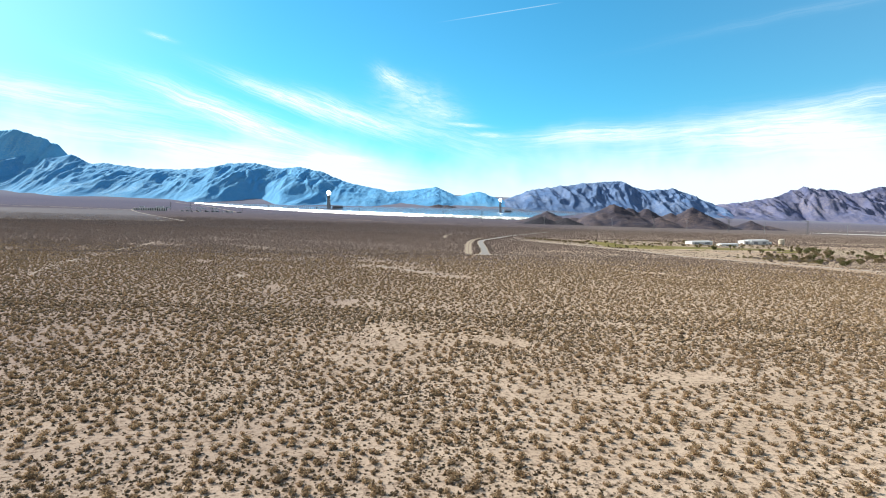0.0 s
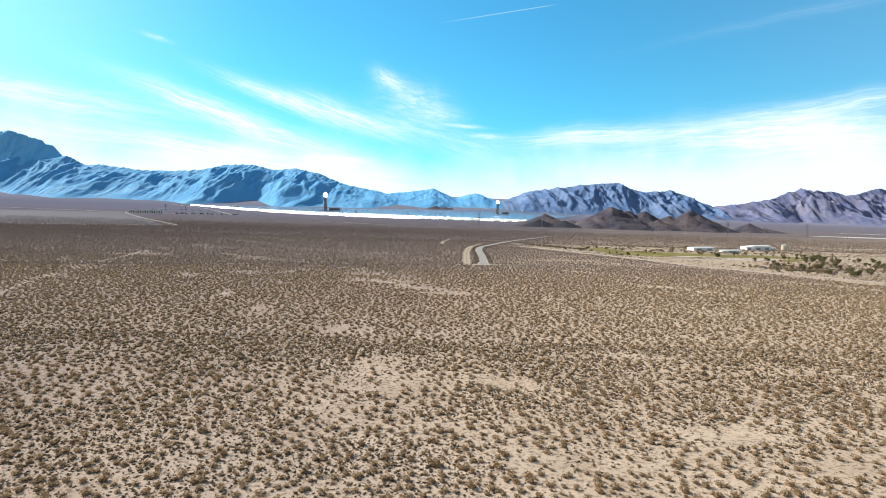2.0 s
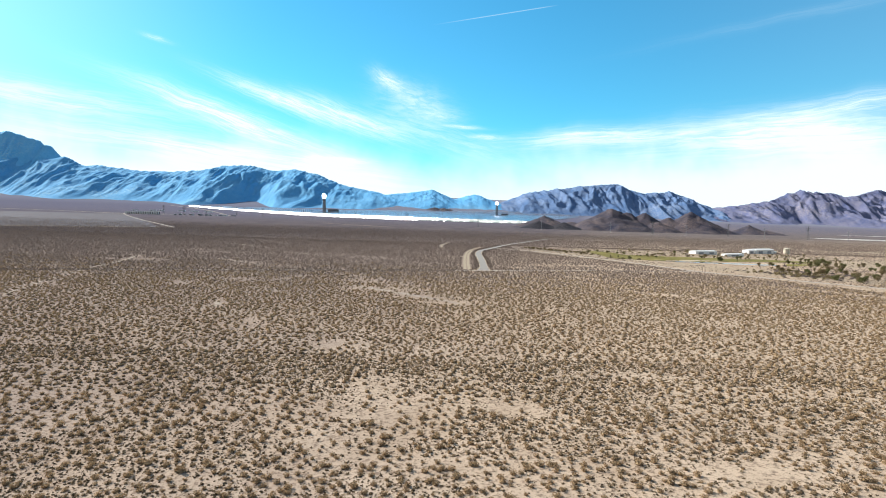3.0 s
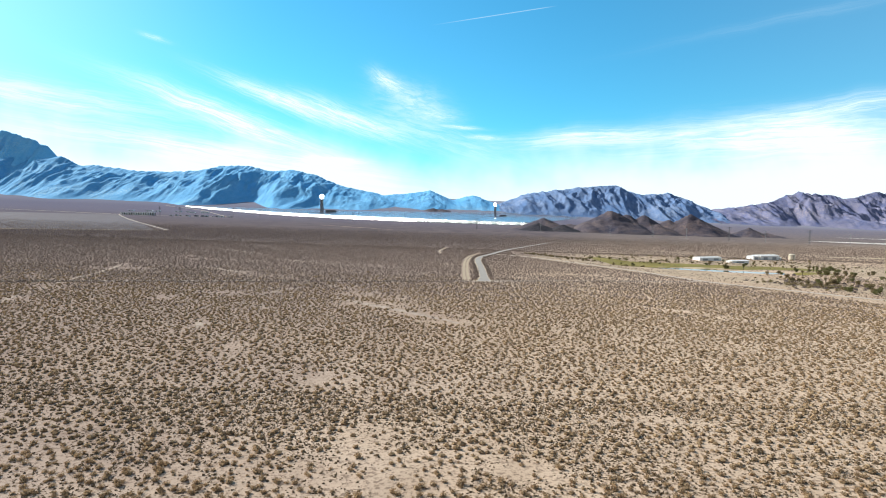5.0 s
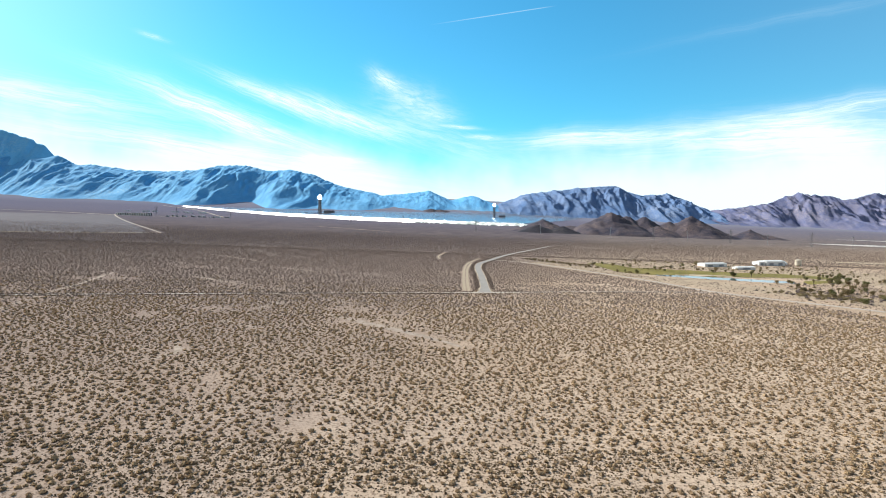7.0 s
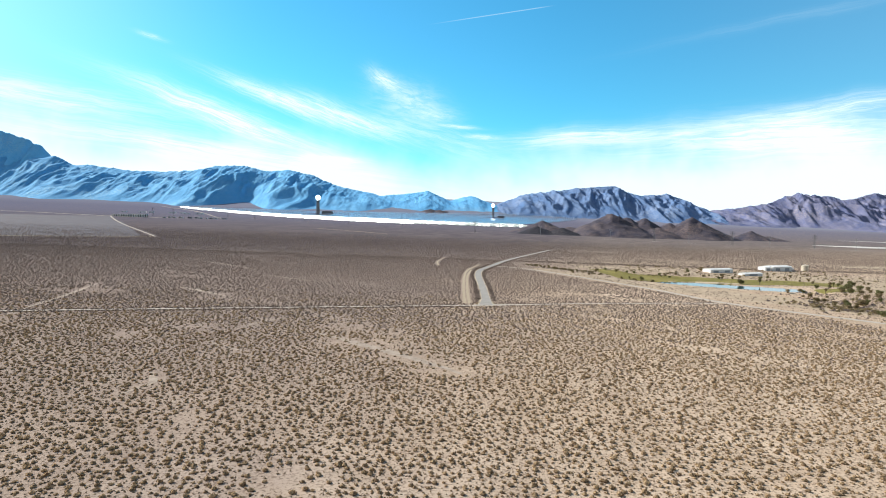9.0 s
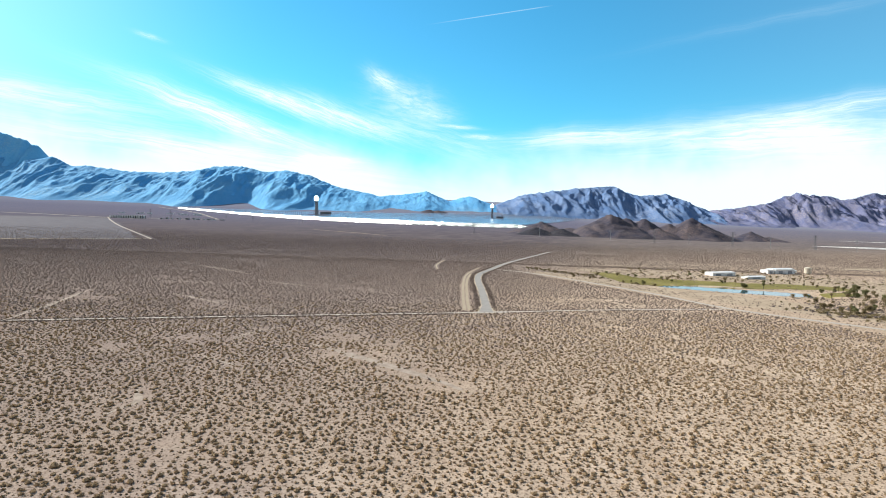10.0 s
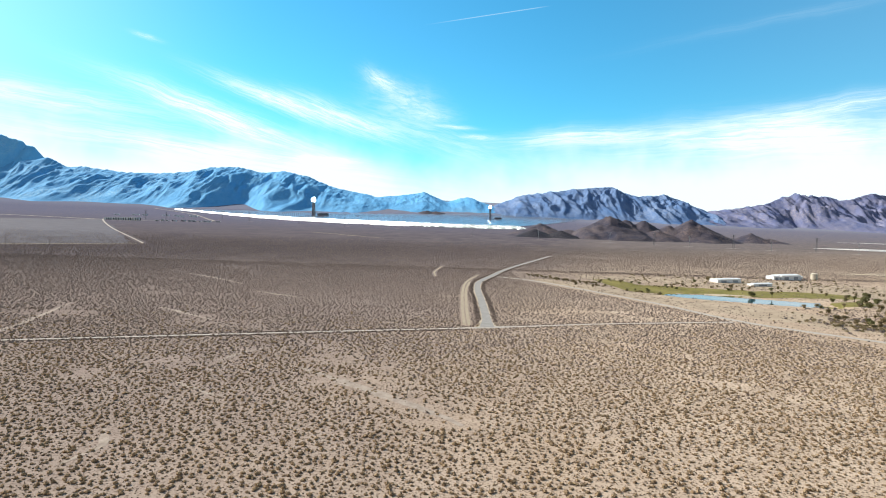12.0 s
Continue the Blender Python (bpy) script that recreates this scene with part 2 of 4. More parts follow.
# both ranges: violet haze and blue slope shade painted into the rock tones
ROCK_HAZE_GREY = rock_material("rock_haze_grey", (0.085, 0.185, 0.40), (0.215, 0.29, 0.45), (0.31, 0.36, 0.47), 100.0, 1.0)
ROCK_HAZE_TAN = rock_material("rock_haze_tan", (0.085, 0.12, 0.275), (0.26, 0.25, 0.33), (0.34, 0.31, 0.36), 90.0, 1.0)
# dark rock whose bluish tone carries slope shade, the warm tone sunlit slopes
ROCK_DARK = rock_material("dark_cinder_rock", (0.026, 0.034, 0.066), (0.165, 0.128, 0.125), (0.25, 0.18, 0.16), 40.0, 1.0)
ROCK_BLACK = rock_material("black_lava_rock", (0.020, 0.022, 0.034), (0.062, 0.056, 0.064), (0.10, 0.085, 0.085), 30.0, 0.9)
# the farther peak's thicker haze, painted as a paler blue rock colour
ROCK_HAZE_PALE = rock_material("limestone_haze_pale", (0.13, 0.50, 0.86), (0.25, 0.60, 0.90), (0.50, 0.74, 0.90), 130.0, 0.45)

mw, nw = material("pond_water")
finish(nw, (0.03, 0.09, 0.12), 0.06, nw.noise(place(nw), 1.2, 4.0), 0.05, 0.1, **{"IOR": 1.33})
WATER = mw
mm, nm = material("heliostat_mirror")
finish(nm, (0.94, 0.97, 0.98), 0.28, None, Metallic=1.0)
MIRROR = mm
mb, nb = material("heliostat_bright")
finish(nb, (0.95, 0.96, 0.97), 0.42, None, Metallic=1.0)
MIRROR_BRIGHT = mb
mg, ng = material("glowing_receiver")
ng.add("ShaderNodeOutputMaterial", {"Surface": ng.add("ShaderNodeEmission", {"Color": (0.92, 0.97, 1.0, 1), "Strength": 9.0}).outputs[0]})
GLOW = mg
# weaker glare of the eastern mirrors painted as a dim, mottled base colour
md, nd = material("heliostat_dim")
finish(nd, nd.ramp(nd.noise(place(nd), 0.03, 4.0), ((0.35, (0.15, 0.17, 0.17)), (0.65, (0.40, 0.44, 0.45)))), 0.55, None, Metallic=1.0)
MIRROR_DIM = md


# ---------- terrain ----------
POND = ((203, 600), (226, 580), (248, 559), (270, 541), (291, 527))   # the pond's middle line
POND_HALF = (11, 25, 23, 23, 21)
POND_Z = 1.0


def pond_distance(x, y):
    """Distance to the pond's shore line, minus inside; works on arrays."""
    best = np.full(np.shape(x), 1e9)
    for (ax, ay), (bx, by), ra, rb in zip(POND, POND[1:], POND_HALF, POND_HALF[1:]):
        k = np.clip(((x - ax) * (bx - ax) + (y - ay) * (by - ay)) / ((bx - ax) ** 2 + (by - ay) ** 2), 0, 1)
        best = np.minimum(best, np.hypot(x - ax - k * (bx - ax), y - ay - k * (by - ay)) - (ra + k * (rb - ra)) * 0.8)
    return best


def smooth(v, lo, hi):
    k = np.clip((v - lo) / (hi - lo), 0, 1)
    return k * k * (3 - 2 * k)


def height(x, y):
    """The land: a fan that falls to the right, rises ahead, and steepens towards the mountains."""
    x, y = np.asarray(x, float), np.asarray(y, float)
    far = np.maximum(0, (y - 1500) / 3300)
    z = -0.03 * x + 0.01754 * y + (108 - np.maximum(0, x) / 3618 * 47 + np.maximum(0, -x) / 3618 * 40) * far ** 3
    z = z + 52 * smooth(y, 3950, 4700) * smooth(x, -3600, -2300) * (1 - smooth(x, 700, 2200))
    near = (np.abs(x - 245) < 400) & (np.abs(y - 560) < 400)
    if np.any(near):
        d = np.where(near, pond_distance(x, y), 1e3)
        z = z + (POND_Z + 0.5 - z) * (1 - smooth(d, 2, 60)) - 2.2 * (1 - smooth(d, -5, 1.5))
        # a low bank along the shore that faces the scrub
        z = z + 1.5 * np.exp(-((d - 13) / 8) ** 2) * smooth(-0.64 * (x - 247) - 0.77 * (y - 563), 5, 30)
    return z


def z_at(x, y):
    return float(height(x, y))


def mesh_object(name, verts, faces, mat, parent=None, smooth_faces=False):
    me = bpy.data.meshes.new(name)
    me.from_pydata([tuple(v) for v in verts], [], [tuple(f) for f in faces])
    me.materials.append(mat)
    if smooth_faces:
        me.shade_smooth()
    me.update()
    ob = new(name, me)
    ob.parent = parent
    return ob


def part(name, bm, mat, parent=None, label=""):
    me = bpy.data.meshes.new(name)
    bm.to_mesh(me)
    bm.free()
    me.materials.append(mat)
    ob = new(name, me)
    ob.parent = parent
    return tagged(ob, label)


def empty(name, m, label, category, group="", kind=""):
    ob = new(name)
    ob.empty_display_size = 0.5
    ob.matrix_world = m
    return tagged(ob, label, category, group, kind)


def sheet(name, X, Y, Z, mat, smooth_faces=True):
    """A mesh over a lattice of points given as three equal 2D arrays."""
    r, c = X.shape
    i = np.arange(r * c).reshape(r, c)
    f = np.stack([i[:-1, :-1], i[:-1, 1:], i[1:, 1:], i[1:, :-1]], -1).reshape(-1, 4)
    return mesh_object(name, np.stack([X, Y, Z], -1).reshape(-1, 3).tolist(), f.tolist(), mat, None, smooth_faces)


def soup(name, verts, tris, mat, parent=None, flat=True):
    """A mesh from numpy arrays of corners and triangles."""
    me = bpy.data.meshes.new(name)
    me.vertices.add(len(verts))
    me.vertices.foreach_set("co", np.ascontiguousarray(verts, np.float32).ravel())
    me.loops.add(len(tris) * 3)
    me.loops.foreach_set("vertex_index", np.ascontiguousarray(tris, np.int32).ravel())
    me.polygons.add(len(tris))
    me.polygons.foreach_set("loop_start", np.arange(len(tris), dtype=np.int32) * 3)
    me.update(calc_edges=True)
    if flat:
        me.shade_flat()
    me.materials.append(mat)
    ob = new(name, me)
    ob.parent = parent
    return ob


ys = np.concatenate([np.linspace(-4500, -200, 12), np.linspace(-100, 440, 28), np.linspace(450, 680, 47), np.linspace(700, 1500, 28), np.linspace(1550, 4960, 70)])
xs = np.concatenate([np.linspace(-6500, -700, 40), np.linspace(-650, 100, 26), np.linspace(105, 380, 56), np.linspace(400, 1200, 24), np.linspace(1300, 6500, 36)])
X, Y = np.meshgrid(xs, ys)
tagged(sheet("ground", X, Y, height(X, Y), SAND), "pale sandy desert floor strewn with gravel, hazed by colour far out", "desert ground", kind="structure")


def curve_points(points, step):
    """A smooth line through a few points, in even steps."""
    p = [np.array(q, float) for q in points]
    p = [2 * p[0] - p[1]] + p + [2 * p[-1] - p[-2]]
    out = []
    for a, b, c, d in zip(p, p[1:], p[2:], p[3:]):
        n = max(2, int(np.linalg.norm((c - b)[:2]) / step))
        for k in range(n):
            t = k / n
            out.append(0.5 * (2 * b + (c - a) * t + (2 * a - 5 * b + 4 * c - d) * t * t + (3 * b - 3 * c + d - a) * t ** 3))
    out.append(p[-2])
    return np.array(out)


def ribbon(name, points, mat, lift, step=8.0, rag=0.25, across=5, level=None):
    """A strip laid on the land: points are x, y, width."""
    c = curve_points(points, step)
    tangent = np.gradient(c[:, :2], axis=0)
    tangent /= np.linalg.norm(tangent, axis=1)[:, None] + 1e-9
    side = np.stack([tangent[:, 1], -tangent[:, 0]], 1)
    rows = []
    for i, (x, y, wide) in enumerate(c):
        seed = sum(ord(ch) for ch in name) * 0.37
        l = wide / 2 * (1 + rag * noise.noise((i * step * 0.11, seed, 1.0)))
        r = wide / 2 * (1 + rag * noise.noise((i * step * 0.11, seed, 9.0)))
        rows.append([(x + side[i, 0] * k, y + side[i, 1] * k) for k in np.linspace(-l, r, across)])
    P = np.array(rows)
    Z = height(P[..., 0], P[..., 1]) + lift if level is None else np.full(P.shape[:2], level)
    return sheet(name, P[..., 0], P[..., 1], Z, mat)


MAIN = ((29, 408, 8), (31, 433, 5.2), (34, 499, 5.0), (37, 578, 5.0), (43, 624, 5.2), (58, 674, 5.2), (93, 781, 5.2), (183, 1004, 5.2))
CROSS = ((-900, 132, 2.3), (-420, 278, 2.3), (-185, 347, 2.3), (-60, 382.5, 2.5), (8, 401, 2.8), (29, 407, 5.0), (50, 413, 3.4), (100, 428, 3.0), (184, 447, 3.2))
FORK = ((60, 674, 4), (99, 640, 4.5), (161, 522, 5), (190, 448, 6), (239, 395, 5.5), (330, 300, 5.5), (520, 100, 5.5))
BESIDE = ((17, 412, 1.6), (19, 470, 1.7), (24, 560, 1.7), (31, 622, 1.8), (46, 684, 1.2))
BESIDE_B = tuple((x + 2.6, y, w_) for x, y, w_ in BESIDE[:-1])
LOOP = ((12, 775, 1.2), (6, 735, 1.7), (2, 700, 1.7), (3, 662, 1.3))
LEFT_A = ((-1230, 2330, 5), (-1177, 2221, 5), (-820, 1610, 4), (-446, 1010, 3.2))
LEFT_B = ((-446, 1010, 6), (-520, 955, 6), (-588, 904, 6), (-900, 700, 6))
LEFT_C = ((-2600, 2560, 18), (-1690, 2440, 20), (-1177, 2240, 22), (-1000, 2260, 20), (-850, 2420, 14))
LEFT_D = ((-1700, 3740, 10), (-1265, 3225, 10), (-861, 2445, 9))
FAR_A = ((-330, 1700, 5), (-240, 1600, 7), (-160, 1510, 7), (-110, 1450, 3))
for name, pts, mat, lift, label in (
        ("road", MAIN, ASPHALT, 0.16, "bleached grey paved road through desert scrub"),
        ("dirt_track_cross", CROSS, TRACK, 0.10, "pale graded dirt track crossing the scrub"),
        ("dirt_track_fork", FORK, TRACK, 0.12, "pale dirt track along the golf course edge"),
        ("dirt_strip", BESIDE, RUT, 0.07, "bare pale dirt strip beside the paved road"),
        ("dirt_strip_rut", BESIDE_B, RUT, 0.07, "bare pale wheel rut beside the paved road"),
        ("dirt_path", LOOP, RUT, 0.07, "short curved bare dirt path in scrub"),
        ("dirt_track_far", LEFT_A, TRACK, 0.3, "straight pale dirt track to the substation"),
        ("dirt_track_edge", LEFT_B, BERM, 0.3, "faint pale dirt track in far scrub"),
        ("gravel_yard", LEFT_C, TRACK, 0.5, "pale gravel strip round the substation"),
        ("dirt_track_field", LEFT_D, TRACK, 0.8, "pale perimeter track of the mirror field"),
        ("dirt_track_line", FAR_A, BERM, 0.4, "faint pale service track under the power line")):
    tagged(ribbon(name, pts, mat, lift), label, "road" if name == "road" else "dirt track", kind="structure")
tagged(ribbon("road_shoulder", tuple((x, y, 6.4 if i else 13) for i, (x, y, _) in enumerate(MAIN)), BERM, 0.05, rag=0.5), "pale sandy road shoulder", "road shoulder", kind="structure")

WASHES = (((-158, 222, 0.8), (-176, 270, 1.4), (-194, 340, 1.0), (-203, 390, 3), (-216, 448, 1)), ((-50, 316, 1.5), (-38, 305, 3.5), (-22, 290, 4.5), (-8, 277, 4), (8, 259, 1.5)),
          ((-164, 444, 1), (-142, 427, 3), (-118, 407, 1)), ((-128, 520, 1), (-108, 507, 3), (-84, 492, 1)), ((-88, 294, 0.8), (-79, 287, 2.2), (-70, 280, 0.8)),
          ((-88, 250, 0.8), (-83, 240, 2.6), (-86, 228, 0.8)), ((-216, 620, 1), (-180, 590, 3.5), (-150, 560, 1)), ((-70, 350, 0.8), (-79, 338, 2), (-84, 322, 0.8)))
for pts in WASHES:
    tagged(ribbon("dry_wash", pts, WASH_SAND, 0.045, 2.5, 0.9, 5), "bare pale sandy wash between shrubs", "dry wash", kind="structure")

CLEARED = simple("cleared_gravel", (0.105, 0.096, 0.112), (0.165, 0.150, 0.168), 0.035, 0.95)
tagged(ribbon("cleared_land", ((-806, 793, 800), (-1170, 1400, 830), (-1537, 2004, 830)), CLEARED, 0.2, 30.0, 0.03, 15), "wide cleared tract of grey gravel with sparse scrub", "cleared land", kind="structure")

# golf course
tagged(ribbon("golf_margin", ((100, 664, 14), (135, 610, 40), (178, 560, 60), (208, 508, 52), (240, 466, 52), (270, 435, 48), (330, 372, 45), (450, 250, 45)), DRYGRASS, 0.05, rag=0.35, across=9), "strip of bare sand and dry yellow grass", "dry grass", kind="structure")
tagged(ribbon("golf_ground", ((150, 700, 26), (230, 690, 60), (300, 672, 90), (360, 650, 120), (420, 600, 160), (520, 520, 160)), DRYGRASS, 0.04, rag=0.3, across=11), "graded pale sand round the golf buildings", "sandy ground", kind="structure")
tagged(ribbon("fairway", ((168, 676, 18), (186, 632, 40), (215, 622, 42), (250, 606, 44), (285, 592, 46), (330, 594, 42), (366, 590, 26)), LAWN, 0.18, 5.0, 0.25, 9), "mown green golf fairway beside the pond", "golf fairway", kind="structure")
tagged(ribbon("golf_green", ((296, 526, 10), (316, 530, 22), (340, 545, 16)), LAWN, 0.18, 4.0, 0.2, 7), "small mown golf green by the pond", "golf green", kind="structure")
tagged(ribbon("water", tuple((x, y, 2 * r) for (x, y), r in zip(POND, POND_HALF)), WATER, 0, 4.0, 0.3, 7, POND_Z), "calm blue-green golf course pond", "pond", kind="structure")
tagged(ribbon("bunker", ((236, 598, 5), (250, 590, 10), (268, 580, 6)), BERM, 0.22, 3.0, 0.3, 5), "pale sand bunker between fairway and pond", "sand bunker", kind="structure")
tagged(ribbon("spoil_bank", ((520, 830, 14), (600, 845, 30), (720, 850, 20)), BERM, 0.3, 8.0, 0.5, 7), "bare pale sand bank beyond the buildings", "sand bank", kind="structure")
# dry lake and its dark solar rows
tagged(ribbon("dry_lake", ((1046, 1682, 10), (1130, 1665, 90), (1300, 1640, 160), (1700, 1590, 190), (2300, 1500, 230)), SALT, 0.4, 30.0, 0.3), "white dry lake bed", "dry lake", kind="structure")
tagged(ribbon("dry_lake_far", ((1560, 2320, 10), (1720, 2300, 50), (2000, 2290, 60), (2600, 2250, 80)), SALT, 0.4, 30.0, 0.3), "distant white dry lake bed", "dry lake", kind="structure")


tagged(ribbon("solar_field", ((1140, 1640, 8), (1250, 1630, 22), (1500, 1606, 40), (2000, 1545, 50)), PANEL, 0.9, 30.0, 0.2), "dark strip of solar panels on the lake bed", "solar panels", kind="structure")


def panel_row(x, y, length):
    e = empty("solar_panel_row", pose(x, y, z_at(x, y), 0, 0, -5), "long low row of dark solar panels on pale lake bed", "solar panels", "solar panel rows")
    bm = bmesh.new()
    bmesh.ops.create_cube(bm, size=1, matrix=Matrix.LocRotScale((0, 0, 2.2), Euler((radians(20), 0, 0)), (length, 5, 0.2)))
    part("panel", bm, PANEL, e)
    for k in range(9):
        bm = bmesh.new()
        bmesh.ops.create_cube(bm, size=1, matrix=Matrix.LocRotScale(((k / 8 - 0.5) * length * 0.96, 0, 1.1), None, (0.3, 0.3, 2.4)))
        part("post", bm, STEEL, e)


for k in range(5):
    panel_row(1400 + 12 * k, 1628 + 9 * k, 420)
for k in range(3):
    panel_row(2040, 2290 + 14 * k, 520)


# ---------- mountains ----------
def ridge(name, crest, y_crest, depth, mat, label, seed, spur, rough, amount=1.0, foot_drop=12.0):
    """A range: its crest line runs along x; spurs and gullies fall from it towards the plain."""
    cx, cz = np.array(crest, float).T
    x = np.arange(cx[0], cx[-1], 7.0)
    top = np.interp(x, cx, cz)
    k = np.hanning(9)
    top = np.convolve(np.pad(top, 4, mode="edge"), k / k.sum(), "valid")
    s = np.concatenate([np.linspace(0, 1, 64), np.linspace(1.04, 1.25, 4)])
    X = np.zeros((len(s), len(x)))
    Y, Z = X.copy(), X.copy()
    for j, xx in enumerate(x):
        jag = rough * (noise.fractal((xx / 75, seed, 0), 0.7, 2.0, 5) * 0.6)
        front_gap = depth * (0.72 + 0.4 * noise.noise((xx / 420, seed, 4.0)))
        for i, v in enumerate(s):
            yy = y_crest - front_gap * (1 - v)
            low = z_at(xx, yy) - foot_drop
            bend = 0.35 * noise.noise((xx / 210, yy / 260, seed))
            wave = noise.ridged_multi_fractal((xx / spur + bend, (yy / spur) * 0.24, seed), 1.1, 2.1, 3, 1.0, 2.0) / 2.0
            fold = noise.ridged_multi_fractal((xx / 92 + bend * 2, yy / 210, seed + 3), 0.9, 2.1, 5, 1.0, 2.0) / 2.2
            q = v if v <= 1 else 2 - v
            shape = q ** 1.12
            body = (4 * q * (1 - q)) ** 0.8
            cut = ((0.6 - wave) * 0.42 + (0.55 - fold) * 0.25 * (0.4 + q)) * body * amount
            X[i, j], Y[i, j] = xx, min(yy, 4975)
            Z[i, j] = low + max(0.0, (top[j] + jag * min(1, (top[j] - low) / 120) - low) * max(0.0, shape - cut * (0.35 + 0.75 * q)))
    ob = sheet(name, X, Y, Z, mat)
    return tagged(ob, label, "mountains", kind="structure")


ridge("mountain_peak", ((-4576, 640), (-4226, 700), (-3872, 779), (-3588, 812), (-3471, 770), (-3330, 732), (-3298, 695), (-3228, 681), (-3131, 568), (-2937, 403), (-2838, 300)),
      4965, 640, ROCK_HAZE_PALE, "high desert mountain peak, coloured blue for haze", 3.1, 330, 16, 0.7)
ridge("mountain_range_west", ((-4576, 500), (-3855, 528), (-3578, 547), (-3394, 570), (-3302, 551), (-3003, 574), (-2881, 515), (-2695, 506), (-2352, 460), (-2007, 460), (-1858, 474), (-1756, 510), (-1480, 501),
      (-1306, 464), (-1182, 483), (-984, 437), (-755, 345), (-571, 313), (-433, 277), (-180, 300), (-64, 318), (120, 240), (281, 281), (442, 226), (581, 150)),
      4800, 1120, ROCK_HAZE_BLUE, "long eroded desert mountain range, coloured blue for haze", 7.7, 230, 20, 0.95)
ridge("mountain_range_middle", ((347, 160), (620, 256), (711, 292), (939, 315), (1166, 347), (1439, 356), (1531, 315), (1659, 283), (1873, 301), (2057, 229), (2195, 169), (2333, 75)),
      4750, 820, ROCK_HAZE_GREY, "eroded desert mountain block, coloured grey-violet for haze", 12.3, 200, 20, 1.35)
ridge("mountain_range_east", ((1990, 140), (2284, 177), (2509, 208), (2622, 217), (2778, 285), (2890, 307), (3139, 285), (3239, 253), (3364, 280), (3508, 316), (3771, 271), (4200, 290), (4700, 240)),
      4700, 900, ROCK_HAZE_TAN, "tan rocky desert mountain range, coloured violet for haze", 21.9, 185, 22, 1.4)


def hill(cx, cy, peaks, rx, ry, label, seed, mat=ROCK_DARK):
    """A dark rocky hill: several cones that melt into one another, furrowed by gullies."""
    n, m = 150, 80
    gx, gy = np.meshgrid(np.linspace(-rx, rx, n), np.linspace(-ry, ry, m))
    Z = np.zeros_like(gx)
    for i in range(m):
        for j in range(n):
            x, y = gx[i, j], gy[i, j]
            wob = 1 + 0.14 * noise.noise((x / 60, y / 60, seed))
            tops = 0.0
            for px, py, ph, pr in peaks:
                d = math.hypot(x - px, (y - py) * 0.9) * wob
                tops = max(tops, ph * max(0.0, 1 - d / pr) ** 1.15)
            wave = noise.ridged_multi_fractal((x / 42, y / 42, seed), 0.9, 2.1, 5, 1.0, 2.0) / 2.2
            Z[i, j] = tops * (0.89 + 0.2 * wave) - 2.0 if tops > 0 else -2.0
    keep = height(gx + cx, gy + cy)
    ob = sheet("hill", gx, gy, Z + keep - z_at(cx, cy), mat)
    ob.location = (cx, cy, z_at(cx, cy))
    return tagged(ob, label, "hill", kind="structure")


hill(680, 1960, ((-112, -5, 76, 160), (-50, 30, 66, 115), (6, 20, 64, 115), (80, 0, 52, 100), (150, -5, 72, 135), (232, -40, 20, 70), (20, -60, 36, 90), (-165, -20, 28, 120), (205, -20, 40, 100)), 360, 210, "dark brown volcanic hill with several peaks", 5.0)
hill(352, 1990, ((0, 0, 43, 120), (95, 10, 26, 110)), 210, 140, "low dark brown rounded hill", 8.0)
hill(350, 1900, ((-30, 0, 28, 75), (48, -5, 24, 75)), 150, 90, "low black rocky mound", 9.5, ROCK_BLACK)
hill(1060, 2010, ((-8, 0, 32, 82), (46, -8, 17, 80)), 135, 95, "small isolated dark cinder hill", 14.0)
hill(5, 4150, ((-35, 0, 19, 75), (25, 0, 16, 75)), 120, 80, "small far dark hill behind the mirror field", 17.0)


# ---------- shapes ----------
def box(bm, x, y, z, sx, sy, sz, rz=0.0):
    """A box whose foot's middle is at x, y, z."""
    bmesh.ops.create_cube(bm, size=1, matrix=Matrix.LocRotScale((x, y, z + sz / 2), Euler((0, 0, radians(rz))), (sx, sy, sz)))


def rod(bm, a, b, r, r2=None, sides=6):
    a, b = Vector(a), Vector(b)
    d = b - a
    m = Matrix.Translation((a + b) / 2) @ d.to_track_quat("Z", "Y").to_matrix().to_4x4()
    bmesh.ops.create_cone(bm, cap_ends=True, segments=sides, radius1=r, radius2=r if r2 is None else r2, depth=d.length, matrix=m)


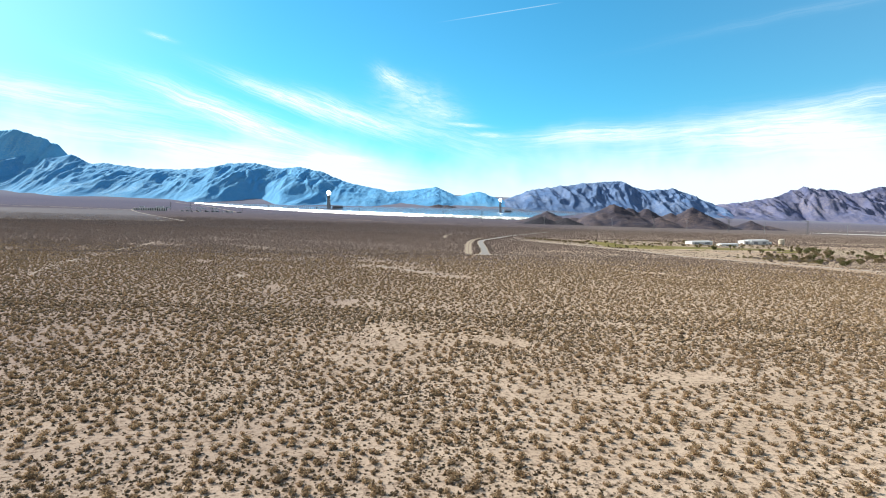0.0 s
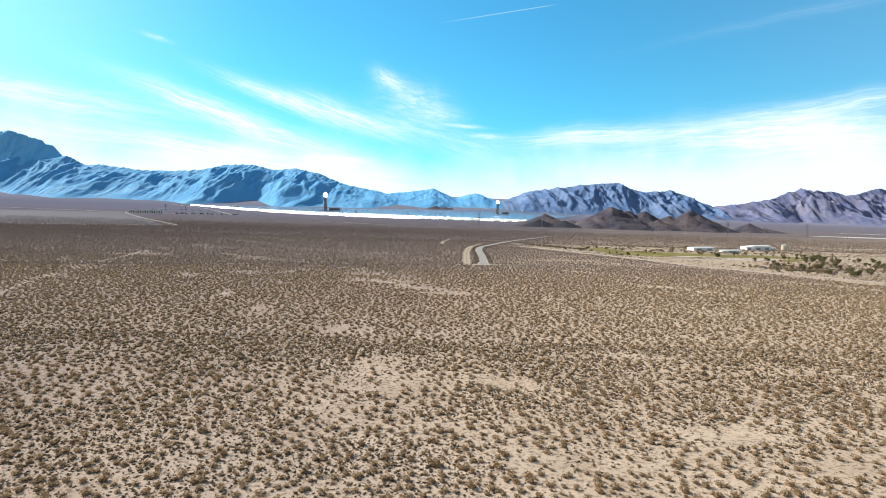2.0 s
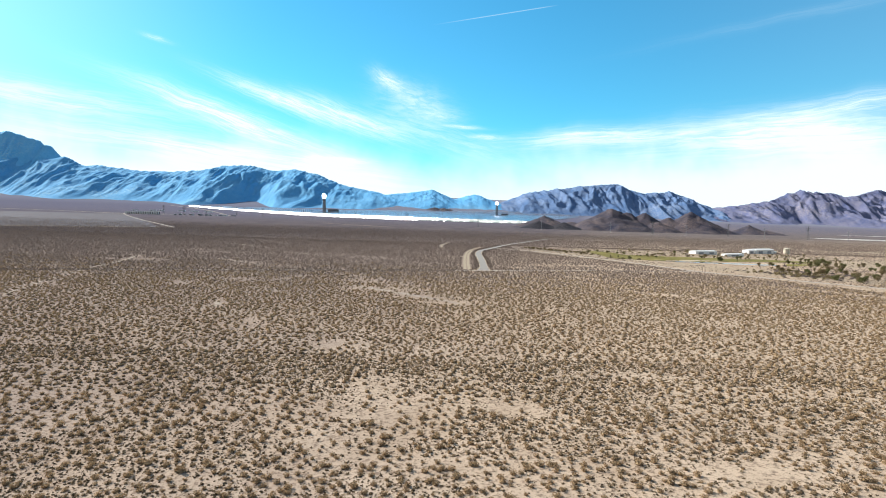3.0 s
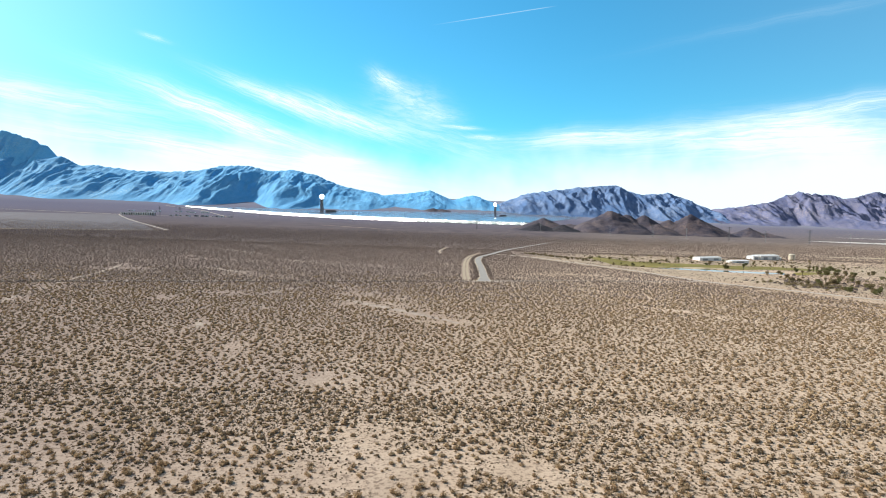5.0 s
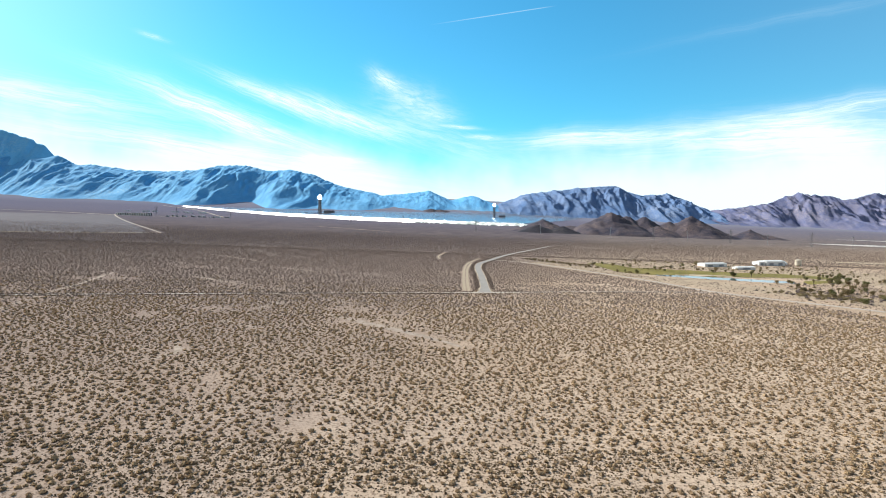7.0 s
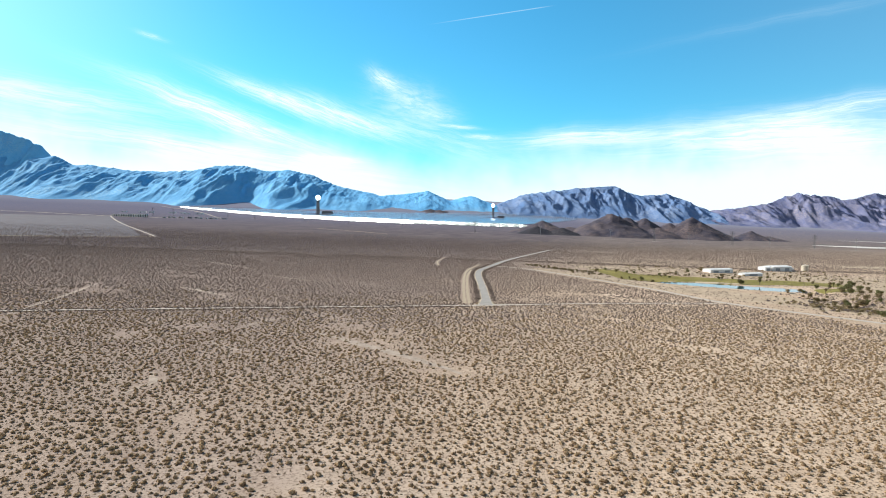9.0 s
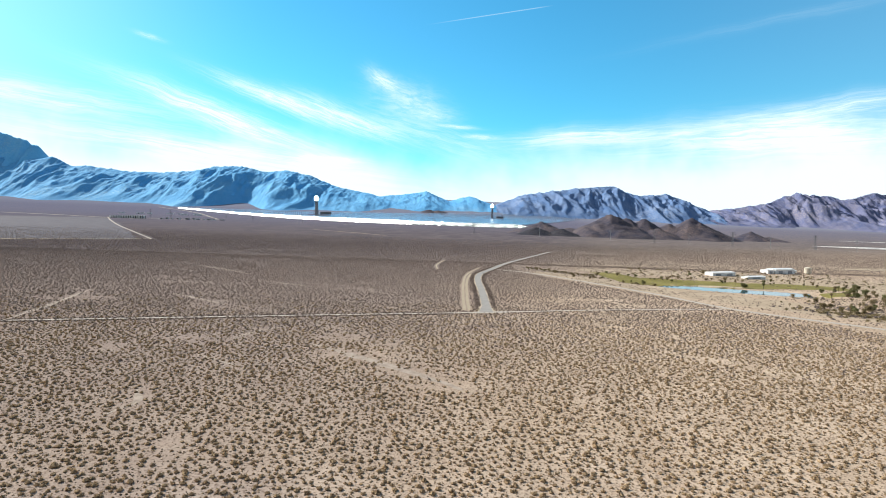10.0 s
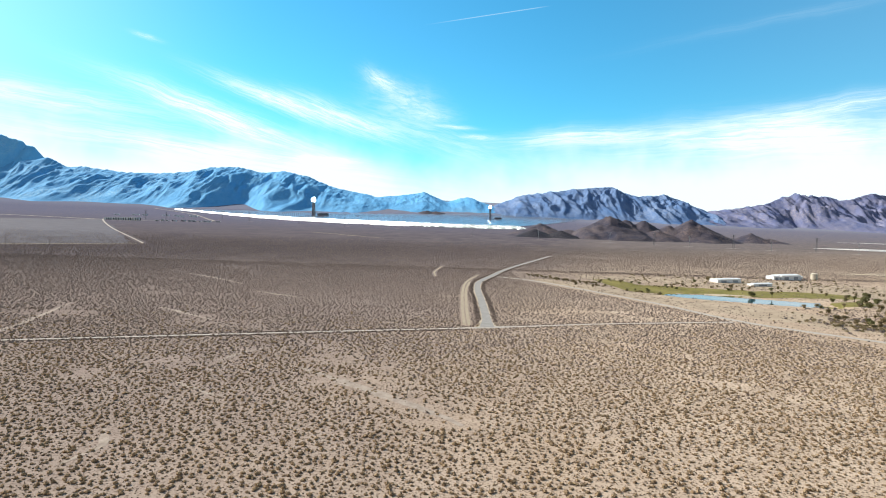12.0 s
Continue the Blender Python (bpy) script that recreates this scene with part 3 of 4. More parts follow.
# ---------- mirror field ----------
def mirrors(name, outline_front, outline_back, spacing, tilt, turn, size, mat, label, lean, fade=None):
    """Heliostats in even rows over the land between two lines; each a tilted pane with thickness on a post."""
    fx, fy = np.array(outline_front, float).T
    bx, by = np.array(outline_back, float).T
    rng = np.random.default_rng(11 + len(name))
    pts = []
    y0, y1 = min(fy.min(), by.min()), max(fy.max(), by.max())
    for row, y in enumerate(np.arange(y0, y1, spacing[1])):
        xs_ = np.arange(-1700, 1100, spacing[0]) + (row % 2) * spacing[0] / 2
        ok = (y > np.interp(xs_, fx, fy)) & (y < np.interp(xs_, bx, by)) & (xs_ > fx[0]) & (xs_ < fx[-1]) & (np.hypot(xs_ + 660, y - 3400) > 55) & (np.hypot(xs_ - 370, y - 3800) > 50)
        if fade:
            ok &= rng.random(len(xs_)) < smooth((xs_ - fade[0]) / (fade[1] - fade[0]), 0, 1)
        for x in xs_[ok]:
            pts.append((x + rng.normal(0, 1.0), y + rng.normal(0, 1.0)))
    pts = np.array(pts)
    n = len(pts)
    z = height(pts[:, 0], pts[:, 1])
    t = np.radians(tilt + rng.normal(0, lean, n))
    a = np.radians(turn + rng.normal(0, lean, n))
    normal = np.stack([np.sin(t) * np.sin(a), -np.sin(t) * np.cos(a), np.cos(t)], 1)
    right = np.stack([np.cos(a), np.sin(a), np.zeros(n)], 1)
    up = np.cross(normal, right)
    mid = np.stack([pts[:, 0], pts[:, 1], z + size * 0.55], 1)
    corner = [mid + right * size * sx * 0.9 + up * size * sy * 0.5 for sx, sy in ((-0.5, -1), (0.5, -1), (0.5, 1), (-0.5, 1))]
    under = [c - normal * 0.15 for c in corner]
    post = [np.stack([pts[:, 0] + dx, pts[:, 1], z + dz], 1) for dx, dz in ((-0.2, -0.5), (0.2, -0.5), (0.0, size * 0.55 - 0.2))]
    v = np.stack(corner + under + post, 1).reshape(-1, 3)
    f = np.array([(0, 1, 2), (0, 2, 3), (4, 6, 5), (4, 7, 6), (0, 4, 1), (1, 4, 5), (2, 6, 3), (3, 6, 7), (8, 9, 10)])
    tris = (np.arange(n)[:, None, None] * 11 + f[None]).reshape(-1, 3)
    return tagged(soup(name, v, tris, mat), label, "mirrors", kind="stuff")


FRONT = ((-1530, 3640), (-1100, 3260), (-701, 2900), (-400, 2700), (-146, 2600), (150, 2560), (420, 2600))
EAST = ((-400, 2700), (-146, 2600), (150, 2560), (420, 2600))
MIDDLE = ((-1530, 3650), (-1283, 3460), (-900, 3190), (-541, 3000), (127, 2930), (430, 2960))
BACK = ((-1530, 3720), (-1283, 3740), (-721, 3800), (-14, 4060), (500, 4200), (962, 4290))
mirrors("heliostats_front", FRONT, MIDDLE, (9.5, 20.0), 50.0, -45.0, 9.0, MIRROR_BRIGHT, "dense field of glaring white sun-tracking mirrors", 6.0, (150, -450))
mirrors("heliostats_east", EAST, MIDDLE, (9.5, 20.0), 46.0, -42.0, 8.5, MIRROR_DIM, "field of sun-tracking mirrors, coloured dull for their weaker glare", 12.0, (-450, 150))
mirrors("heliostats_back", ((-1500, 3640), (-1283, 3475), (-900, 3205), (-541, 3015), (127, 2945), (430, 2980), (900, 3900), (1000, 4100)), BACK, (12.0, 26.0), 6.0, 0.0, 9.0, MIRROR, "dense field of sky-blue reflecting mirrors", 1.5)


def solar_tower(x, y, k):
    e = empty("solar_tower", pose(x, y, z_at(x, y)) @ Matrix.Scale(k, 4), "tall steel solar tower with a glaring white receiver on top", "solar tower", "solar towers")
    for sx, sy in ((-1, -1), (1, -1), (1, 1), (-1, 1)):
        bm = bmesh.new()
        rod(bm, (sx * 8, sy * 8, -1), (sx * 6.5, sy * 6.5, 82), 1.3, 1.1)
        part("leg", bm, DARKSTEEL, e)
    for i in range(8):
        z0, z1 = i * 10.2, i * 10.2 + 10.2
        for sx, sy, tx, ty in ((-1, -1, 1, -1), (1, -1, 1, 1), (1, 1, -1, 1), (-1, 1, -1, -1)):
            bm = bmesh.new()
            r0, r1 = 8 - 1.5 * z0 / 82, 8 - 1.5 * z1 / 82
            rod(bm, (sx * r0, sy * r0, z0), (tx * r1, ty * r1, z1), 0.5, sides=4)
            rod(bm, (sx * r1, sy * r1, z1), (tx * r1, ty * r1, z1), 0.5, sides=4)
            part("brace", bm, DARKSTEEL, e)
    bm = bmesh.new()
    box(bm, 0, 0, 0, 7, 7, 82)
    part("core", bm, GREYWALL, e)
    bm = bmesh.new()
    box(bm, 0, 0, 81, 17, 17, 3)
    part("platform", bm, STEEL, e)
    bm = bmesh.new()
    bmesh.ops.create_cone(bm, cap_ends=True, segments=20, radius1=8, radius2=11.5, depth=7, matrix=Matrix.Translation((0, 0, 87)))
    bmesh.ops.create_cone(bm, cap_ends=True, segments=20, radius1=11.5, radius2=11.5, depth=12, matrix=Matrix.Translation((0, 0, 96.4)))
    part("receiver", bm, GLOW, e, "blinding white boiler receiver")
    bm = bmesh.new()
    bmesh.ops.create_cone(bm, cap_ends=True, segments=14, radius1=11.5, radius2=4.5, depth=8, matrix=Matrix.Translation((0, 0, 106.4)))
    part("cap", bm, GLOW, e)


def power_block(x, y, k):
    e = empty("power_block", pose(x, y, z_at(x, y)) @ Matrix.Scale(k, 4), "dark steel air-cooled power block on columns", "power plant", "power blocks")
    bm = bmesh.new()
    box(bm, 0, 0, 9, 56, 40, 12)
    part("condenser", bm, DARKSTEEL, e)
    bm = bmesh.new()
    box(bm, 0, 0, 21.2, 50, 34, 2)
    part("roof", bm, GREYWALL, e)
    for i in range(5):
        for j in (-1, 1):
            bm = bmesh.new()
            rod(bm, (-25 + i * 12.5, j * 17, -1), (-25 + i * 12.5, j * 17, 9.2), 1.0)
            part("column", bm, STEEL, e)
    bm = bmesh.new()
    box(bm, -40, 4, -0.5, 14, 20, 9)
    part("turbine_hall", bm, GREYWALL, e)


solar_tower(-660, 3400, 1.0)
power_block(-606, 3390, 1.0)
solar_tower(370, 3800, 0.84)
power_block(418, 3790, 0.76)


# ---------- power lines ----------
def monopole(x, y, h, light):
    e = empty("power_pole", pose(x, y, z_at(x, y)), "tall slim steel transmission pole on a pale pad" if light else "dark lattice transmission pylon standing in scrub", "power pole", "power line poles")
    mat = STEEL if light else DARKSTEEL
    if light:
        bm = bmesh.new()
        rod(bm, (0, 0, -1), (0, 0, h), 0.42, 0.25, 8)
        part("mast", bm, mat, e)
        for k in (0.72, 0.84, 0.96):
            bm = bmesh.new()
            rod(bm, (-4, 0, h * k), (4, 0, h * k + 0.4), 0.25)
            part("crossarm", bm, mat, e)
    else:
        for sx, sy in ((-1, -1), (1, -1), (1, 1), (-1, 1)):
            bm = bmesh.new()
            rod(bm, (sx * 2.2, sy * 2.2, -1), (sx * 0.6, sy * 0.6, h), 0.2, 0.14, 4)
            part("leg", bm, mat, e)
        for i in range(7):
            bm = bmesh.new()
            z0, z1 = h * i / 7, h * (i + 1) / 7
            r0, r1 = 2.2 - 1.6 * i / 7, 2.2 - 1.6 * (i + 1) / 7
            for sx, sy, tx, ty in ((-1, -1, 1, -1), (1, -1, 1, 1), (1, 1, -1, 1), (-1, 1, -1, -1)):
                rod(bm, (sx * r0, sy * r0, z0), (tx * r1, ty * r1, z1), 0.11, sides=4)
            part("lattice", bm, mat, e)
        for k in (0.72, 0.85, 0.97):
            bm = bmesh.new()
            rod(bm, (-7, 0, h * k), (7, 0, h * k), 0.3, sides=4)
            part("crossarm", bm, mat, e)
    bm = bmesh.new()
    box(bm, 0, 0, -1.6, 1, 1, 1.8)
    part("footing", bm, CONCRETE, e)
    pad = ribbon("dirt_pad", ((x - 20, y - 4, 2), (x, y, 7), (x + 20, y + 3, 2)), TRACK, 0.35, 4.0, 0.4, 5)
    tagged(pad, "bare pale dirt pad round a power pole", "dirt pad", kind="structure")


for x, y in ((797, 1455), (962, 1396), (636, 1531), (292, 1695), (468, 1626), (1130, 1330)):
    monopole(x, y, 27, True)
for x, y in ((896, 1442), (560, 1560), (118, 1792), (-124, 2278), (3, 2477), (-330, 2330), (-520, 2420), (-760, 2560), (-900, 2640), (-1130, 2440), (-1000, 2330), (730, 1500)):
    monopole(x, y, 34, False)


# ---------- substation ----------
def substation(x, y):
    e = empty("substation_shed", pose(x, y, z_at(x, y), 0, 0, 0), "long white shed with dark open bays", "shed")
    bm = bmesh.new()
    box(bm, 0, 0, 8.6, 126, 14, 1.6)
    part("roof", bm, WHITE, e)
    # near-black wall colour stands in for the shade inside the bays
    bm = bmesh.new()
    box(bm, 0, 5, -1, 122, 3, 9.6)
    part("back_wall", bm, DARK, e)
    for i in range(15):
        bm = bmesh.new()
        box(bm, -61 + i * 8.7, -4.5, -1, 3.4 + 1.6 * (i % 3 == 0), 3.5, 9.6)
        part("pillar", bm, WHITE, e)


substation(-1116, 2240)


def cabin(x, y, sx, sy, h, mat, label, rz=0):
    e = empty("utility_cabin", pose(x, y, z_at(x, y), 0, 0, rz), label, "cabin", "utility cabins")
    bm = bmesh.new()
    box(bm, 0, 0, -1, sx, sy, h + 1)
    part("wall", bm, mat, e)
    bm = bmesh.new()
    box(bm, 0, 0, h, sx + 0.8, sy + 0.8, 0.5)
    part("roof", bm, WHITE, e)
    bm = bmesh.new()
    box(bm, -sx * 0.2, -sy / 2 - 0.05, 0, 2.4, 0.2, h * 0.7)
    part("door", bm, DARK, e)


rnd = random.Random(4)
for k in range(16):
    cabin(-1000 + k * 13 + rnd.uniform(-5, 5), 2265 + rnd.uniform(-10, 30) + k * 4, rnd.uniform(6, 14), 7, rnd.uniform(3, 6), rnd.choice((GREYWALL, DARKSTEEL, WHITE)), "small utility cabin on a gravel yard")
for k in range(7):
    cabin(-1450 + k * 55 + rnd.uniform(-12, 12), 2900 + rnd.uniform(-60, 60), rnd.uniform(16, 40), 12, rnd.uniform(4, 7), WHITE, "low pale plant building far across the plain")


# ---------- golf buildings ----------
def shed(x, y, length, depth, h, rise, rz, wall, label):
    e = empty("shed", pose(x, y, z_at(x, y), 0, 0, rz), label, "shed", "golf course sheds")
    bm = bmesh.new()
    box(bm, 0, 0, -1, length, depth, h + 1)
    part("wall", bm, wall, e)
    bm = bmesh.new()
    a, b = length / 2 + 0.4, depth / 2 + 0.4
    v = [bm.verts.new(p) for p in ((-a, -b, h), (a, -b, h), (a, b, h), (-a, b, h), (-a, 0, h + rise), (a, 0, h + rise))]
    for f in ((0, 1, 5, 4), (2, 3, 4, 5), (0, 4, 3), (1, 2, 5), (3, 2, 1, 0)):
        bm.faces.new([v[i] for i in f])
    part("roof", bm, WHITE, e, "white metal roof")
    n = max(1, int(length / 11))
    for i in range(n):
        bm = bmesh.new()
        box(bm, (i + 0.5) / n * length - length / 2, -depth / 2 - 0.03, 0.2, length / n * 0.45, 0.14, h * 0.62)
        part("door", bm, GREYWALL, e)


shed(300, 688, 27, 13, 3.6, 0.7, 12, WHITE, "long low white metal maintenance shed")
shed(321, 662, 21, 9, 2.5, 0.7, 12, WHITE, "small low white metal shed")
shed(394, 739, 24, 16, 5.2, 0.9, 10, WHITE, "large white metal building with a flat gable")
shed(377, 735, 8, 12, 4.0, 0.8, 10, WHITE, "white metal side building")
shed(414, 752, 10, 8, 2.6, 0.5, 10, WHITE, "tiny white outbuilding beside a tank")


def water_tank(x, y):
    e = empty("water_tank", pose(x, y, z_at(x, y)), "round cream-painted steel water tank", "water tank")
    bm = bmesh.new()
    bmesh.ops.create_cone(bm, cap_ends=True, segments=32, radius1=3.5, radius2=3.5, depth=7.6, matrix=Matrix.Translation((0, 0, 2.9)))
    part("shell", bm, CREAM, e)
    bm = bmesh.new()
    bmesh.ops.create_cone(bm, cap_ends=True, segments=32, radius1=3.7, radius2=0.6, depth=1.1, matrix=Matrix.Translation((0, 0, 7.25)))
    part("roof", bm, CREAM, e)
    bm = bmesh.new()
    for dx in (-0.3, 0.3):
        rod(bm, (dx, -3.62, 0), (dx, -3.62, 6.8), 0.06)
    for i in range(11):
        rod(bm, (-0.3, -3.62, 0.4 + i * 0.56), (0.3, -3.62, 0.4 + i * 0.56), 0.04)
    part("ladder", bm, STEEL, e)


water_tank(430, 745)


# ---------- plants ----------
def leaf_cloud(rng, n, centre, radii, size, flat=0.0):
    """n loose triangles in an uneven dome: the corners as an array (n, 3, 3)."""
    d = rng.normal(size=(n, 3))
    d /= np.linalg.norm(d, axis=1)[:, None]
    r = rng.uniform(0.45, 1.0, n) ** 0.5
    c = np.array(centre) + d * r[:, None] * np.array(radii)
    a = rng.normal(size=(n, 3))
    a /= np.linalg.norm(a, axis=1)[:, None]
    a[:, 2] *= 1 - flat
    b = np.cross(a, rng.normal(size=(n, 3)))
    b /= np.linalg.norm(b, axis=1)[:, None]
    s = size * rng.uniform(0.6, 1.4, n)[:, None]
    return np.stack([c - a * s * 0.5 - b * s * 0.3, c + a * s * 0.5 - b * s * 0.3, c + b * s * 0.6], 1)


def shrub_shape(seed, n, size, lobes=5):
    """Corners of a creosote bush of radius 1: some lobes that fan out from one root."""
    rng = np.random.default_rng(seed)
    out = []
    for k in range(lobes):
        a = k / lobes * 6.283 + rng.uniform(-0.5, 0.5)
        lean = rng.uniform(0.25, 0.6)
        tall = rng.uniform(0.45, 0.85)
        out.append(leaf_cloud(rng, n // lobes, (math.cos(a) * lean, math.sin(a) * lean, tall * 0.72), (0.42, 0.42, 0.36 * tall + 0.14), size))
    v = np.concatenate(out)
    v[..., 2] = np.maximum(v[..., 2], 0.02)
    return v


def mound_shape(seed, sides, rings, leaves, size):
    """Corners of a far bush of radius 1: an uneven closed mound with some loose leaf clumps on it."""
    rng = np.random.default_rng(seed)
    ring = []
    for k in range(rings):
        q = k / rings
        rad, z = (0.82, 1.0, 0.66)[k % 3] if rings > 1 else 1.0, (0.0, 0.34, 0.66)[k % 3]
        a = (np.arange(sides) + 0.5 * (k % 2)) / sides * 6.283
        rr = rad * rng.uniform(0.7, 1.15, sides)
        ring.append(np.stack([np.cos(a) * rr, np.sin(a) * rr, z + (rng.uniform(-0.1, 0.14, sides) if k else np.zeros(sides))], 1))
    top = np.array([rng.uniform(-0.2, 0.2), rng.uniform(-0.2, 0.2), 0.9 if rings > 1 else 0.8])
    tri = []
    for lo, hi in zip(ring, ring[1:]):
        for i in range(sides):
            j = (i + 1) % sides
            tri += [(lo[i], lo[j], hi[i]), (lo[j], hi[j], hi[i])]
    for i in range(sides):
        tri.append((ring[-1][i], ring[-1][(i + 1) % sides], top))
    out = np.array(tri)
    if leaves:
        out = np.concatenate([out, leaf_cloud(rng, leaves, (0, 0, 0.5), (0.95, 0.95, 0.5), size)])
    out[..., 2] = np.maximum(out[..., 2], 0.0)
    return out


def stems_mesh(seed):
    rng = random.Random(seed)
    bm = bmesh.new()
    for k in range(9):
        a, l = rng.uniform(0, 6.283), rng.uniform(0.3, 0.75)
        rod(bm, (0.04 * math.cos(a), 0.04 * math.sin(a), -0.05), (math.cos(a) * l, math.sin(a) * l, rng.uniform(0.5, 0.9)), 0.022, 0.008, 3)
    me = bpy.data.meshes.new("stems")
    bm.to_mesh(me)
    bm.free()
    me.materials.append(STEM)
    return me


def soup_mesh(name, corners, mat):
    ob = soup(name, corners.reshape(-1, 3), np.arange(len(corners) * 3).reshape(-1, 3), mat)
    me = ob.data
    bpy.data.objects.remove(ob)
    return me


LINES = [(MAIN, 3.9), (BESIDE_B, 1.6), (CROSS, 1.9), (FORK, 3.4), (BESIDE, 2.0), (LOOP, 2.2), (LEFT_A, 7), (LEFT_B, 5)]
BARE = ((-12, 131, 11, 10, 0.9), (-14, 113, 9, 7, 0.8), (14, 131, 8, 5, 0.8), (47, 106, 10, 5, 0.85), (60, 95, 8, 4, 0.8), (-14, 146, 9, 8, 0.7),
        (-29, 180, 10, 7, 0.8), (42, 157, 12, 5, 0.7), (-32, 300, 18, 9, 0.8), (-14, 278, 14, 9, 0.75), (4, 262, 16, 8, 0.75), (-62, 206, 8, 14, 0.7),
        (-108, 322, 14, 8, 0.75), (-98, 316, 10, 8, 0.7), (-210, 415, 26, 12, 0.8), (-123, 302, 9, 9, 0.7), (-169, 498, 30, 8, 0.7), (-107, 511, 26, 8, 0.6),
        (-47, 330, 14, 8, 0.7), (20, 95, 14, 6, 0.6), (-197, 709, 60, 10, 0.6), (75, 305, 34, 9, -0.6), (-30, 90, 10, 6, 0.5), (100, 470, 40, 5, 0.7), (75, 460, 20, 5, 0.6))


def line_distance(x, y, pts):
    best = np.full(x.shape, 1e9)
    c = curve_points(pts, 25.0)
    for (ax, ay, _), (bx, by, _) in zip(c, c[1:]):
        k = np.clip(((x - ax) * (bx - ax) + (y - ay) * (by - ay)) / ((bx - ax) ** 2 + (by - ay) ** 2 + 1e-9), 0, 1)
        best = np.minimum(best, np.hypot(x - ax - k * (bx - ax), y - ay - k * (by - ay)))
    return best


def value_noise(x, y, scale, seed):
    """Smooth noise on arrays, 0 to 1."""
    table = np.random.default_rng(seed).random((256, 256))
    u, v = x / scale + 500, y / scale + 500
    i, j = np.floor(u).astype(int), np.floor(v).astype(int)
    a, b = u - i, v - j
    a, b = a * a * (3 - 2 * a), b * b * (3 - 2 * b)
    t = lambda p, q: table[p % 256, q % 256]
    return (t(i, j) * (1 - a) + t(i + 1, j) * a) * (1 - b) + (t(i, j + 1) * (1 - a) + t(i + 1, j + 1) * a) * b


def scatter(y0, y1, cell, keep, seed):
    """Jittered places over the plain, thinned on bare ground, tracks and the golf course."""
    rng = np.random.default_rng(seed)
    wide = 0.86 * y1 + 40
    gx, gy = np.meshgrid(np.arange(-wide, wide, cell), np.arange(y0, y1, cell))
    x = (gx + rng.uniform(-0.46, 0.46, gx.shape) * cell).ravel()
    y = (gy + rng.uniform(-0.46, 0.46, gx.shape) * cell).ravel()
    p = keep * (0.74 + 0.66 * value_noise(x, y, 14, 5) * (0.6 + 0.8 * value_noise(x, y, 60, 6)))
    ok = (np.abs(x) < 0.785 * y + 14) & (y >= y0) & (y < y1)
    x, y, p = x[ok], y[ok], p[ok]
    for bx, by, rx, ry, amount in BARE:
        d = ((x - bx) / rx) ** 2 + ((y - by) / ry) ** 2
        p = p * (1 - amount * np.exp(-d ** 2) * (0.7 + 0.5 * value_noise(x, y, 5, 8)))
    for pts in WASHES:
        d = line_distance(x, y, pts)
        p = p * (1 - 0.62 * np.exp(-(d / 4.0) ** 2))
    # thin and thick streaks along the fall of the land
    along, over = x * 0.74 - y * 0.67, x * 0.67 + y * 0.74
    streak = value_noise(along, over * 5.0, 60, 12)
    p = p * (1 - smooth(y, 170, 320) * 0.5 * smooth(streak, 0.6, 0.9))
    for pts, clear in LINES:
        p = np.where(line_distance(x, y, pts) < clear, 0, p)
    tract = (x < -446 - (y - 1010) * 0.604) & (y > 1010 + (x + 446) * 0.75) & (y > 690)
    p = np.where(tract, p * 0.75, p)
    golf = (x > 85) & (y > 300) & (x + (y - 448) * 0.545 > 193) & (y < 735) & (x < 620)
    p = p * (1.06 + 0.34 * smooth(0.22 * np.maximum(y - 150, 0) - x, -20, 130))
    p = np.where(golf, p * (0.15 + 0.5 * smooth(x, 240, 300) * (y < 500) + 0.12 * smooth(y, 610, 640)), p)
    p = np.where(pond_distance(x, y) < 4, 0, p)
    ok = rng.random(len(x)) < p
    return x[ok], y[ok], rng


def plant_field(name, x, y, radius, shapes, mat, label, category, rng, squash=(0.75, 1.1)):
    """Many plants as one mesh."""
    z = height(x, y)
    pick = rng.integers(0, len(shapes), len(x))
    turn = rng.uniform(0, 6.283, len(x))
    tall = rng.uniform(*squash, len(x))
    out = []
    for k, s in enumerate(shapes):
        w_ = pick == k
        c, si = np.cos(turn[w_])[:, None, None], np.sin(turn[w_])[:, None, None]
        r = radius[w_][:, None, None]
        px = (s[None, ..., 0] * c - s[None, ..., 1] * si) * r + x[w_][:, None, None]
        py = (s[None, ..., 0] * si + s[None, ..., 1] * c) * r + y[w_][:, None, None]
        pz = s[None, ..., 2] * r * tall[w_][:, None, None] + z[w_][:, None, None]
        out.append(np.stack([px, py, pz], -1).reshape(-1, 3))
    v = np.concatenate(out)
    return tagged(soup(name, v, np.arange(len(v)).reshape(-1, 3), mat), label, category, kind="stuff")


def sizes(rng, n, lo, hi):
    return lo + (hi - lo) * rng.beta(1.8, 2.6, n)


